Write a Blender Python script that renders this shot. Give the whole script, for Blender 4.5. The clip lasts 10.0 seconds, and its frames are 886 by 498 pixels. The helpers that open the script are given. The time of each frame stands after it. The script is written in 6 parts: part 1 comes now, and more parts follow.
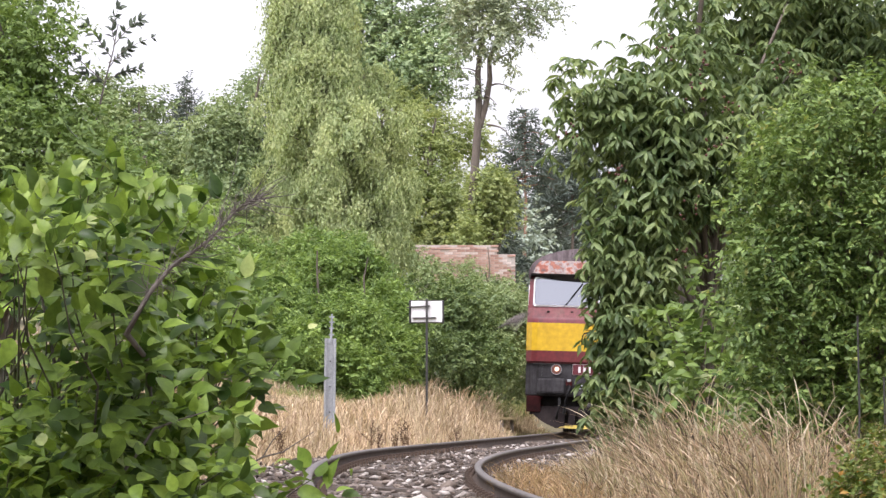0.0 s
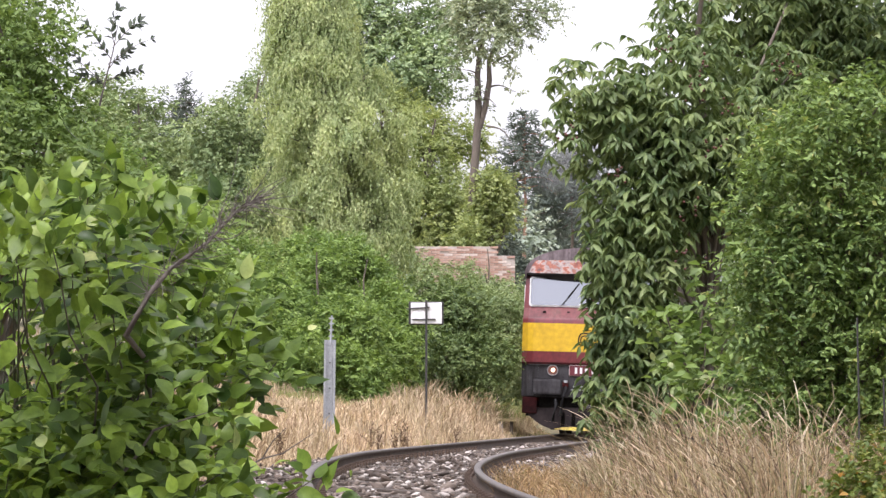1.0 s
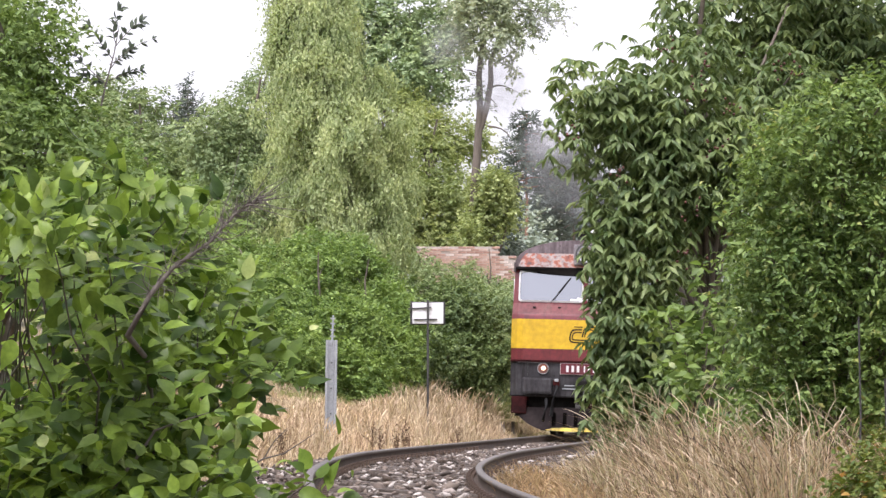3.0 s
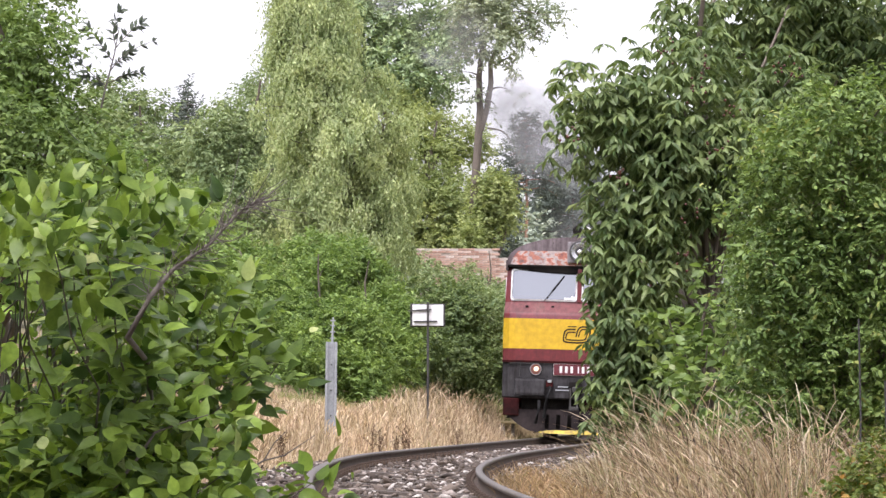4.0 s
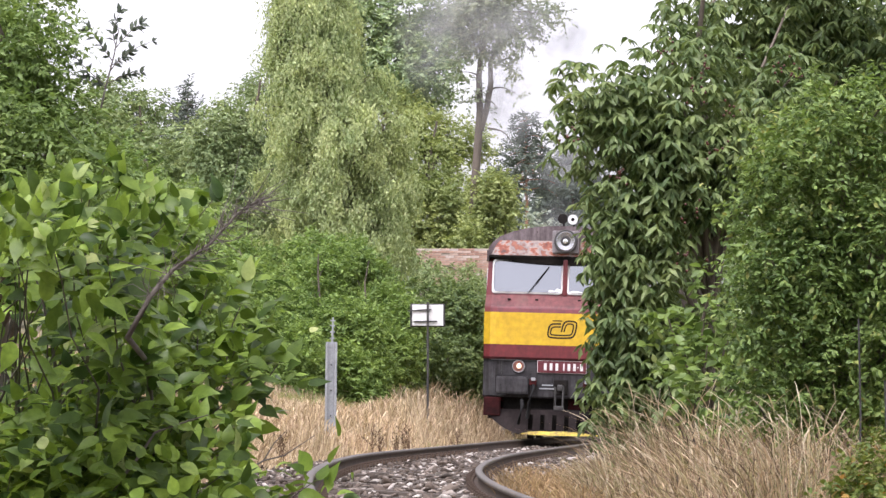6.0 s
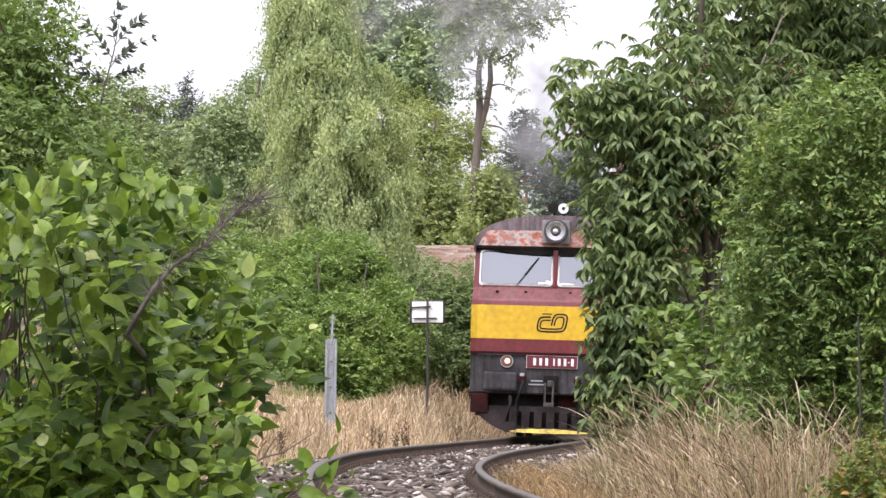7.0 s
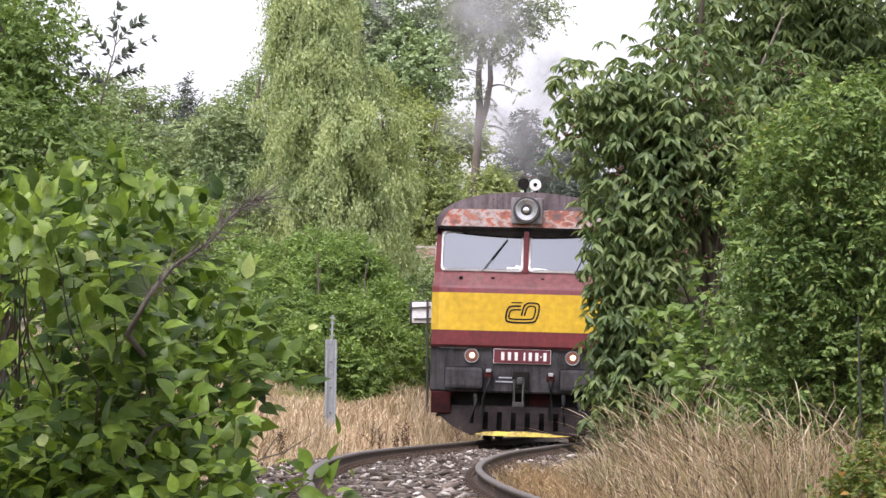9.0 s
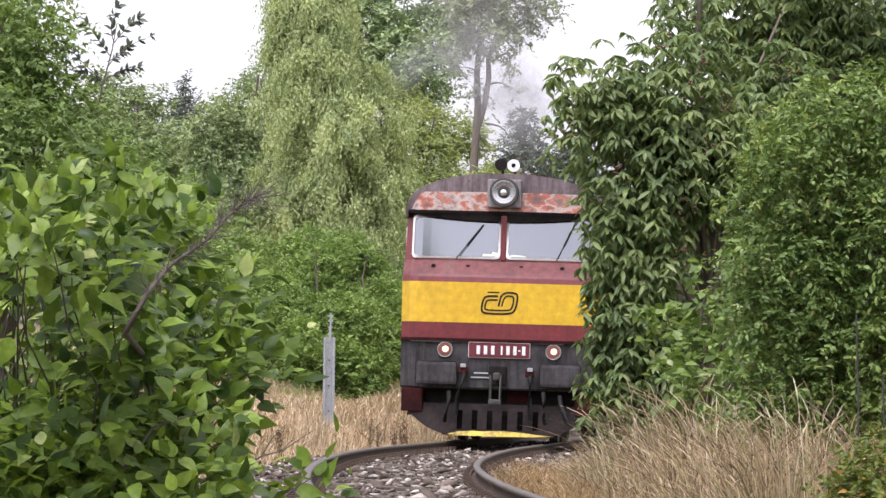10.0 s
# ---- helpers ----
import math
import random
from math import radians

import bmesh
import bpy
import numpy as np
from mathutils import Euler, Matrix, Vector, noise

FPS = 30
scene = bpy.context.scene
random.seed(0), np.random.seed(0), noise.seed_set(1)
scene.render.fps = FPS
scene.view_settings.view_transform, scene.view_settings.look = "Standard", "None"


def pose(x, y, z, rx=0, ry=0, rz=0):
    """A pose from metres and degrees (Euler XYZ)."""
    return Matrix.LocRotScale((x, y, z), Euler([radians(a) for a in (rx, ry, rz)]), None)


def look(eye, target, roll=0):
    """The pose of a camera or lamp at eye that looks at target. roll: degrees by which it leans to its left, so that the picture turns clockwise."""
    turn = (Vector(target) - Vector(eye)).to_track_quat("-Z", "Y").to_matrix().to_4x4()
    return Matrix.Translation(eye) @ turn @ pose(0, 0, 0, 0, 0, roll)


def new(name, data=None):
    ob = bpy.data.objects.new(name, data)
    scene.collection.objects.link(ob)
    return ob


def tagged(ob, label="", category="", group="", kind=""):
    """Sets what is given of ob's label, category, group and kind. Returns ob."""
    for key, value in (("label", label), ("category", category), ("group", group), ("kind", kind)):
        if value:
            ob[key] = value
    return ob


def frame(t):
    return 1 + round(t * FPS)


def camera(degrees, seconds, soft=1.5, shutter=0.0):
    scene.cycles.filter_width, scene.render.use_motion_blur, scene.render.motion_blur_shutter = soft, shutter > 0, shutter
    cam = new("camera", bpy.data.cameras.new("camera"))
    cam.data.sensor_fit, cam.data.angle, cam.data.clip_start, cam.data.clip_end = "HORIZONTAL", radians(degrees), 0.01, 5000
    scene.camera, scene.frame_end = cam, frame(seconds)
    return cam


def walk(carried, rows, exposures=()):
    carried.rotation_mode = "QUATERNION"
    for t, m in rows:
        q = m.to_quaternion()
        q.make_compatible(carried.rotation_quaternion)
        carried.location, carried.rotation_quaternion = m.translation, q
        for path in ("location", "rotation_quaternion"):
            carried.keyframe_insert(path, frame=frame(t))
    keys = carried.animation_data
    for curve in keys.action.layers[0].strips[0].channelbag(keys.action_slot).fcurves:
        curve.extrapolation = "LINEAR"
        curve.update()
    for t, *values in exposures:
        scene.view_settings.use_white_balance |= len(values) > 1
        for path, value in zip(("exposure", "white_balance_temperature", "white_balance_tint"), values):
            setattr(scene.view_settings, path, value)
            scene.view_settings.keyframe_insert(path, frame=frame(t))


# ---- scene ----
cam = camera(13.76, 10.0, soft=1.45, shutter=0.5)
EYE = (0.0, 0.0, 0.515)


def aim(right, up):
    return look(EYE, (right, 100.0, 0.515 + up))


walk(cam, [
    (0.0, aim(0.0, 4.415)), (0.5, aim(0.003, 4.42)), (1.0, aim(0.011, 4.454)), (1.5, aim(0.003, 4.43)),
    (2.0, aim(0.011, 4.426)), (2.5, aim(-0.031, 4.43)), (4.0, aim(-0.031, 4.51)), (4.5, aim(0.0, 4.464)),
    (5.0, aim(-0.031, 4.52)), (5.5, aim(-0.031, 4.541)), (7.0, aim(-0.02, 4.426)), (7.5, aim(-0.046, 4.495)),
    (8.0, aim(-0.011, 4.449)), (8.5, aim(-0.042, 4.457)), (9.0, aim(-0.02, 4.438)), (9.5, aim(0.02, 4.412)),
    (10.0, aim(0.028, 4.384))],
    [(0.0, 0.51, 6250, 21), (5.0, 0.49, 6250, 21), (10.0, 0.36, 6250, 21)])

# ---- world, sun, exposure ----
SUN_UP, SUN_TURN = radians(60), radians(205)
world = bpy.data.worlds.new("overcast_sky")
scene.world = world
world.use_nodes = True
wn, wl = world.node_tree.nodes, world.node_tree.links
sky = wn.new("ShaderNodeTexSky")
sky.sky_type, sky.sun_disc = "NISHITA", False
sky.sun_elevation, sky.sun_rotation = SUN_UP, SUN_TURN
sky.air_density, sky.dust_density, sky.ozone_density = 1.0, 4.0, 1.0
grey = wn.new("ShaderNodeHueSaturation")
grey.inputs["Saturation"].default_value = 0.12
wl.new(sky.outputs[0], grey.inputs["Color"])
wl.new(grey.outputs[0], wn["Background"].inputs["Color"])
wn["Background"].inputs["Strength"].default_value = 0.3

sun = new("sun", bpy.data.lights.new("sun", "SUN"))
sun.data.energy, sun.data.angle, sun.data.color = 1.05, radians(25), (1.0, 0.97, 0.92)
sun.matrix_world = look((0, 0, 0), (-math.sin(SUN_TURN) * math.cos(SUN_UP), -math.cos(SUN_TURN) * math.cos(SUN_UP), -math.sin(SUN_UP)))


# ---- materials ----
def shader(name):
    m = bpy.data.materials.new(name)
    m.use_nodes = True
    return m, m.node_tree.nodes, m.node_tree.links, m.node_tree.nodes["Principled BSDF"]


def ramp_between(n, l, fac, stops):
    r = n.new("ShaderNodeValToRGB")
    while len(r.color_ramp.elements) < len(stops):
        r.color_ramp.elements.new(0.5)
    for e, (p, c) in zip(r.color_ramp.elements, stops):
        e.position, e.color = p, (*c, 1)
    l.new(fac, r.inputs["Fac"])
    return r.outputs["Color"]


def noise_of(n, l, scale, detail=4.0, rough=0.6, stretch=None):
    tc, no = n.new("ShaderNodeTexCoord"), n.new("ShaderNodeTexNoise")
    no.inputs["Scale"].default_value, no.inputs["Detail"].default_value, no.inputs["Roughness"].default_value = scale, detail, rough
    if stretch:
        mp = n.new("ShaderNodeMapping")
        mp.inputs["Scale"].default_value = stretch
        l.new(tc.outputs["Object"], mp.inputs["Vector"])
        l.new(mp.outputs["Vector"], no.inputs["Vector"])
    else:
        l.new(tc.outputs["Object"], no.inputs["Vector"])
    return no.outputs["Fac"]


def mix_colour(n, l, kind, fac, a, b):
    x = n.new("ShaderNodeMix")
    x.data_type, x.blend_type = "RGBA", kind
    for sock, v in ((x.inputs["Factor"], fac), (x.inputs["A"], a), (x.inputs["B"], b)):
        if hasattr(v, "is_linked"):
            l.new(v, sock)
        else:
            sock.default_value = v if isinstance(v, float) else (*v, 1)
    return x.outputs["Result"]


def bump(n, l, height, strength, distance, into):
    b = n.new("ShaderNodeBump")
    b.inputs["Strength"].default_value, b.inputs["Distance"].default_value = strength, distance
    l.new(height, b.inputs["Height"])
    l.new(b.outputs["Normal"], into.inputs["Normal"])


def plain(name, stops, scale=4.0, rough=0.7, metal=0.0, fine=40.0, depth=0.004, stretch=None, coat=0.0, streaks=0.0):
    """A surface whose colour wanders between the stops, with a fine grain over it."""
    m, n, l, p = shader(name)
    big, small = noise_of(n, l, scale, 6.0, 0.65, stretch), noise_of(n, l, fine, 4.0, 0.6, stretch)
    c = ramp_between(n, l, big, stops)
    g = ramp_between(n, l, small, [(0.3, (0.72, 0.72, 0.72)), (0.7, (1.0, 1.0, 1.0))])
    c = mix_colour(n, l, "MULTIPLY", 1.0, c, g)
    if streaks:
        run = noise_of(n, l, 9.0, 5.0, 0.65, (1, 1, 0.12))
        spot = noise_of(n, l, 17.0, 2.0, 0.5)
        c = mix_colour(n, l, "MULTIPLY", streaks, c, ramp_between(n, l, run, [(0.36, (0.4, 0.37, 0.34)), (0.56, (1, 1, 1))]))
        c = mix_colour(n, l, "MULTIPLY", streaks, c, ramp_between(n, l, spot, [(0.24, (0.15, 0.13, 0.1)), (0.3, (1, 1, 1))]))
    l.new(c, p.inputs["Base Color"])
    p.inputs["Roughness"].default_value, p.inputs["Metallic"].default_value = rough, metal
    p.inputs["Coat Weight"].default_value = coat
    bump(n, l, small, 0.5, depth, p)
    return m


def leafy(name, dark, light, rough=0.45, through_light=0.35, odd=None, patch=0.35, grain=0.0, gloss=0.35):
    """Leaf: each leaf has its own green, and whole sprays lean to one side of it."""
    m, n, l, p = shader(name)
    geo, info = n.new("ShaderNodeNewGeometry"), n.new("ShaderNodeObjectInfo")
    add, turn = n.new("ShaderNodeMath"), n.new("ShaderNodeMath")
    turn.operation = "FRACT"
    l.new(geo.outputs["Random Per Island"], add.inputs[0])
    l.new(info.outputs["Random"], add.inputs[1])
    l.new(add.outputs[0], turn.inputs[0])
    own = ramp_between(n, l, turn.outputs[0], [(0.0, dark), (0.93, light), (1.0, odd or light)])
    area = noise_of(n, l, patch, 3.0)
    shade = ramp_between(n, l, area, [(0.3, (0.68, 0.75, 0.7)), (0.7, (1.18, 1.13, 1.04))])
    c = mix_colour(n, l, "MULTIPLY", 1.0, own, shade)
    if grain:
        fleck = noise_of(n, l, grain, 4.0, 0.65)
        c = mix_colour(n, l, "MULTIPLY", 1.0, c, ramp_between(n, l, fleck, [(0.32, (0.66, 0.7, 0.62)), (0.62, (1.08, 1.06, 1.02))]))
        bump(n, l, fleck, 0.35, 0.004, p)
    l.new(c, p.inputs["Base Color"])
    p.inputs["Roughness"].default_value = rough
    p.inputs["Specular IOR Level"].default_value = gloss
    t, mx = n.new("ShaderNodeBsdfTranslucent"), n.new("ShaderNodeMixShader")
    warm = mix_colour(n, l, "MULTIPLY", 1.0, c, (1.2, 1.2, 0.75))
    l.new(warm, t.inputs["Color"])
    mx.inputs["Fac"].default_value = through_light
    l.new(p.outputs[0], mx.inputs[1])
    l.new(t.outputs[0], mx.inputs[2])
    l.new(mx.outputs[0], n["Material Output"].inputs["Surface"])
    return m


LEAF_FRONT = leafy("leaf_front_bush", (0.034, 0.074, 0.017), (0.285, 0.41, 0.074), 0.4, 0.36, (0.44, 0.5, 0.24), 2.6, 30.0, 0.28)
LEAF_CHERRY = leafy("leaf_cherry", (0.075, 0.124, 0.046), (0.230, 0.293, 0.122), 0.45, 0.35, None, 1.1)
LEAF_HAZEL = leafy("leaf_hazel", (0.064, 0.111, 0.030), (0.255, 0.357, 0.102), 0.42, 0.38, (0.45, 0.5, 0.28), 0.8)
LEAF_ELM = leafy("leaf_elm", (0.075, 0.130, 0.038), (0.265, 0.368, 0.115), 0.5, 0.35, (0.361, 0.357, 0.124), 0.8)
LEAF_BIRCH = leafy("leaf_birch", (0.261, 0.323, 0.156), (0.476, 0.544, 0.291), 0.5, 0.4, (0.574, 0.593, 0.362), 0.9)
LEAF_SHRUB = leafy("leaf_shrub", (0.09, 0.155, 0.042), (0.265, 0.37, 0.108), 0.5, 0.38, None, 0.35)
# Darker version of the shrub leaf; shade behind the sign is in its colour.
LEAF_SIGN_SHADED = leafy("leaf_sign_shrub_shaded", (0.07, 0.115, 0.042), (0.20, 0.262, 0.098), 0.5, 0.32, None, 0.35)
# Dark grey-green paints the backlit silhouette into the leaves.
LEAF_SHOOT_BACKLIT = leafy("leaf_shoot_backlit", (0.045, 0.06, 0.045), (0.1, 0.125, 0.09), 0.55, 0.15, None, 0.8)
LEAF_LINDEN = leafy("leaf_linden", (0.165, 0.215, 0.082), (0.36, 0.41, 0.175), 0.5, 0.38, None, 0.4)
LEAF_WOOD = leafy("leaf_wood", (0.143, 0.208, 0.095), (0.301, 0.361, 0.179), 0.55, 0.3, None, 0.25)
LEAF_ELDER = leafy("leaf_elder", (0.110, 0.175, 0.053), (0.240, 0.330, 0.105), 0.5, 0.35, None, 0.6)
# Alder greens lightened, with the haze before the tree put into the colour.
LEAF_ALDER_HAZED = leafy("leaf_alder_hazed", (0.156, 0.230, 0.133), (0.366, 0.452, 0.250), 0.55, 0.3, None, 0.3)
LEAF_POPLAR = leafy("leaf_poplar", (0.169, 0.215, 0.143), (0.351, 0.390, 0.260), 0.55, 0.28, None, 0.3)
# Pale greyed greens: the haze of distance is put into this leaf colour.
LEAF_FAR_HAZED = leafy("leaf_far_hazed", (0.205, 0.257, 0.221), (0.382, 0.432, 0.377), 0.6, 0.25, None, 0.2)
NEEDLE = leafy("needle", (0.08, 0.102, 0.09), (0.165, 0.197, 0.172), 0.65, 0.15, None, 0.2)
STRAW = leafy("straw", (0.045, 0.027, 0.017), (0.5, 0.355, 0.255), 0.6, 0.3, (0.30, 0.25, 0.12), 1.6)
STRAW_HEAD = leafy("straw_seed_head", (0.3, 0.22, 0.16), (0.72, 0.59, 0.46), 0.6, 0.3, None, 1.2)
STRAW_LEFT = leafy("straw_warm", (0.23, 0.15, 0.098), (0.70, 0.55, 0.41), 0.6, 0.3, (0.338, 0.253, 0.152), 0.5)
STRAW_BROWN = leafy("straw_brown", (0.16, 0.095, 0.05), (0.5, 0.34, 0.2), 0.6, 0.3, (0.3, 0.28, 0.1), 0.8)
DOCK = leafy("dock_seed", (0.07, 0.04, 0.025), (0.2, 0.12, 0.075), 0.8, 0.1, None, 3.0)
LEAF_BRAMBLE = leafy("leaf_bramble", (0.09, 0.14, 0.03), (0.2, 0.22, 0.05), 0.5, 0.3, (0.42, 0.2, 0.05), 2.0)
GREEN_GRASS = leafy("green_grass", (0.138, 0.172, 0.057), (0.322, 0.322, 0.127), 0.6, 0.3, (0.517, 0.437, 0.253), 0.6)
BARK = plain("bark", [(0.3, (0.075, 0.06, 0.045)), (0.7, (0.2, 0.165, 0.13))], 3.0, 0.9, 0, 30.0, 0.02, (1, 1, 0.25))
BARK_PALE = plain("bark_pale", [(0.3, (0.085, 0.07, 0.055)), (0.7, (0.18, 0.15, 0.12))], 2.0, 0.9, 0, 20.0, 0.02, (1, 1, 0.25))
BARK_PINE = plain("bark_pine", [(0.3, (0.22, 0.12, 0.08)), (0.7, (0.38, 0.22, 0.15))], 2.0, 0.9, 0, 20.0, 0.02, (1, 1, 0.3))
TWIG = plain("twig", [(0.3, (0.085, 0.07, 0.058)), (0.7, (0.19, 0.165, 0.145))], 8.0, 0.85, 0, 90.0, 0.002)
SOIL = plain("soil_and_litter", [(0.3, (0.1, 0.085, 0.05)), (0.5, (0.19, 0.16, 0.09)), (0.7, (0.12, 0.13, 0.05))], 0.8, 0.95, 0, 14.0, 0.05)
BALLAST = plain("ballast_dirt", [(0.3, (0.1, 0.078, 0.06)), (0.7, (0.27, 0.22, 0.178))], 3.0, 0.95, 0, 30.0, 0.03)
RAIL_TOP = plain("rail_steel", [(0.3, (0.085, 0.07, 0.058)), (0.7, (0.19, 0.165, 0.145))], 6.0, 0.55, 0.3, 60.0, 0.001)
# Rust brown, darkened further to paint the shade below the rail head.
RAIL_RUST_SHADED = plain("rail_rust_shaded", [(0.3, (0.04, 0.025, 0.017)), (0.7, (0.105, 0.068, 0.045))], 5.0, 0.85, 0.1, 60.0, 0.003)
SLEEPER = plain("sleeper_wood", [(0.3, (0.05, 0.04, 0.032)), (0.7, (0.14, 0.115, 0.095))], 4.0, 0.9, 0, 30.0, 0.01, (0.3, 2, 1))
RED = plain("red_paint", [(0.3, (0.125, 0.015, 0.019)), (0.7, (0.18, 0.024, 0.028))], 1.5, 0.5, 0, 12.0, 0.001, None, 0.2, streaks=0.4)
YELLOW = plain("yellow_paint", [(0.25, (0.53, 0.33, 0.010)), (0.6, (0.61, 0.385, 0.012))], 1.2, 0.45, 0, 9.0, 0.001, None, 0.2, streaks=0.12)
RED_DUSTY = plain("dusty_red_paint", [(0.3, (0.09, 0.024, 0.024)), (0.55, (0.165, 0.045, 0.045)), (0.75, (0.14, 0.075, 0.06))], 2.4, 0.65, 0, 12.0, 0.001, streaks=0.5)
YELLOW_WORN = plain("worn_yellow_paint", [(0.35, (0.3, 0.22, 0.08)), (0.55, (0.75, 0.58, 0.08))], 7.0, 0.6, 0, 30.0, 0.002)
GREY = plain("grey_paint", [(0.3, (0.036, 0.034, 0.036)), (0.7, (0.078, 0.075, 0.078))], 2.5, 0.6, 0, 14.0, 0.002, streaks=0.8)
ROOF = plain("roof_grey", [(0.3, (0.085, 0.068, 0.07)), (0.7, (0.15, 0.122, 0.125))], 1.5, 0.6, 0, 14.0, 0.002, streaks=0.7)
# Black of grimy parts; also paints shade at the visor, recess and plough slots.
UNDER = plain("grime_and_shade_black", [(0.3, (0.007, 0.0065, 0.006)), (0.7, (0.026, 0.023, 0.021))], 4.0, 0.85, 0, 30.0, 0.004)
SKIRT = plain("skirt_red_brown", [(0.35, (0.019, 0.008, 0.008)), (0.65, (0.065, 0.014, 0.014))], 3.0, 0.7, 0, 20.0, 0.003)
PLOUGH = plain("plough_grey", [(0.3, (0.014, 0.011, 0.011)), (0.7, (0.042, 0.033, 0.032))], 2.5, 0.7, 0, 14.0, 0.002)
RUBBER = plain("rubber", [(0.3, (0.012, 0.012, 0.012)), (0.7, (0.03, 0.03, 0.03))], 8.0, 0.6, 0, 60.0, 0.001)
WHITE = plain("white_paint", [(0.3, (0.68, 0.68, 0.66)), (0.7, (0.84, 0.84, 0.83))], 3.0, 0.45, 0, 30.0, 0.001)
PLATE = plain("plate_dark_red", [(0.3, (0.085, 0.010, 0.017)), (0.7, (0.128, 0.017, 0.025))], 3.0, 0.4, 0, 30.0, 0.001)
STEEL = plain("galvanised_steel", [(0.3, (0.27, 0.285, 0.295)), (0.7, (0.42, 0.435, 0.445))], 6.0, 0.5, 0.3, 40.0, 0.001)
STEEL_DARK = plain("dark_iron", [(0.3, (0.03, 0.03, 0.03)), (0.7, (0.08, 0.075, 0.07))], 6.0, 0.6, 0.3, 40.0, 0.002)
STEEL_DULL = plain("dull_grey_paint", [(0.3, (0.17, 0.152, 0.155)), (0.7, (0.26, 0.238, 0.24))], 5.0, 0.7, 0, 30.0, 0.001, streaks=0.6)
CHROME = plain("chrome", [(0.3, (0.6, 0.6, 0.6)), (0.7, (0.75, 0.75, 0.75))], 3.0, 0.2, 0.9, 30.0, 0.0005)
MORTAR = plain("mortar", [(0.3, (0.38, 0.33, 0.28)), (0.7, (0.5, 0.45, 0.4))], 2.0, 0.95, 0, 30.0, 0.01)
PLANK = plain("weathered_plank", [(0.3, (0.26, 0.2, 0.09)), (0.7, (0.42, 0.34, 0.18))], 4.0, 0.85, 0, 30.0, 0.004, (0.4, 2, 2))
FRUIT = plain("cherry_fruit", [(0.3, (0.062, 0.013, 0.008)), (0.7, (0.125, 0.035, 0.022))], 20.0, 0.35, 0, 90.0, 0.001)
PLUMAGE = plain("plumage", [(0.3, (0.05, 0.042, 0.038)), (0.7, (0.12, 0.1, 0.085))], 20.0, 0.8, 0, 90.0, 0.002)


def rusted():
    """White paint over bare rust, in flakes."""
    m, n, l, p = shader("flaking_paint_over_rust")
    a = noise_of(n, l, 2.7, 8.0, 0.62, (1.0, 1.0, 1.5))
    b = noise_of(n, l, 14.0, 5.0, 0.6)
    c = ramp_between(n, l, a, [(0.34, (0.09, 0.055, 0.052)), (0.41, (0.22, 0.065, 0.042)), (0.455, (0.31, 0.11, 0.065)), (0.475, (0.33, 0.26, 0.23)), (0.53, (0.24, 0.21, 0.2)), (0.56, (0.2, 0.085, 0.065)), (0.62, (0.33, 0.12, 0.07)), (0.66, (0.12, 0.075, 0.07))])
    g = ramp_between(n, l, b, [(0.3, (0.7, 0.66, 0.64)), (0.65, (1, 1, 1))])
    l.new(mix_colour(n, l, "MULTIPLY", 1.0, c, g), p.inputs["Base Color"])
    p.inputs["Roughness"].default_value = 0.75
    bump(n, l, a, 0.5, 0.004, p)
    return m


def pane(name, tint, rough):
    m, n, l, p = shader(name)
    p.inputs["Base Color"].default_value = (*tint, 1)
    p.inputs["Metallic"].default_value, p.inputs["Roughness"].default_value = 0.9, rough
    return m


def glow(name, colour, strength):
    m, n, l, p = shader(name)
    p.inputs["Base Color"].default_value = (*colour, 1)
    p.inputs["Emission Color"].default_value = (*colour, 1)
    p.inputs["Emission Strength"].default_value = strength
    return m


def brickwork():
    """Each brick has its own fired colour, with grain and bleached patches."""
    m, n, l, p = shader("brick")
    own = n.new("ShaderNodeObjectInfo")
    c = ramp_between(n, l, own.outputs["Random"], [(0.0, (0.36, 0.22, 0.17)), (0.5, (0.47, 0.31, 0.24)), (0.85, (0.54, 0.41, 0.34)), (1.0, (0.62, 0.55, 0.5))])
    f = noise_of(n, l, 14.0, 5.0, 0.65)
    g = ramp_between(n, l, f, [(0.3, (0.65, 0.62, 0.6)), (0.7, (1, 1, 1))])
    l.new(mix_colour(n, l, "MULTIPLY", 1.0, c, g), p.inputs["Base Color"])
    p.inputs["Roughness"].default_value = 0.9
    bump(n, l, f, 0.6, 0.008, p)
    return m


def stone_stuff():
    m, n, l, p = shader("ballast_stone")
    geo = n.new("ShaderNodeNewGeometry")
    c = ramp_between(n, l, geo.outputs["Random Per Island"], [(0.0, (0.045, 0.033, 0.025)), (0.55, (0.12, 0.092, 0.07)), (0.8, (0.24, 0.195, 0.16)), (1.0, (0.62, 0.58, 0.535))])
    f = noise_of(n, l, 40.0)
    g = ramp_between(n, l, f, [(0.3, (0.7, 0.68, 0.66)), (0.7, (1, 1, 1))])
    l.new(mix_colour(n, l, "MULTIPLY", 1.0, c, g), p.inputs["Base Color"])
    p.inputs["Roughness"].default_value = 0.85
    bump(n, l, f, 0.6, 0.01, p)
    return m


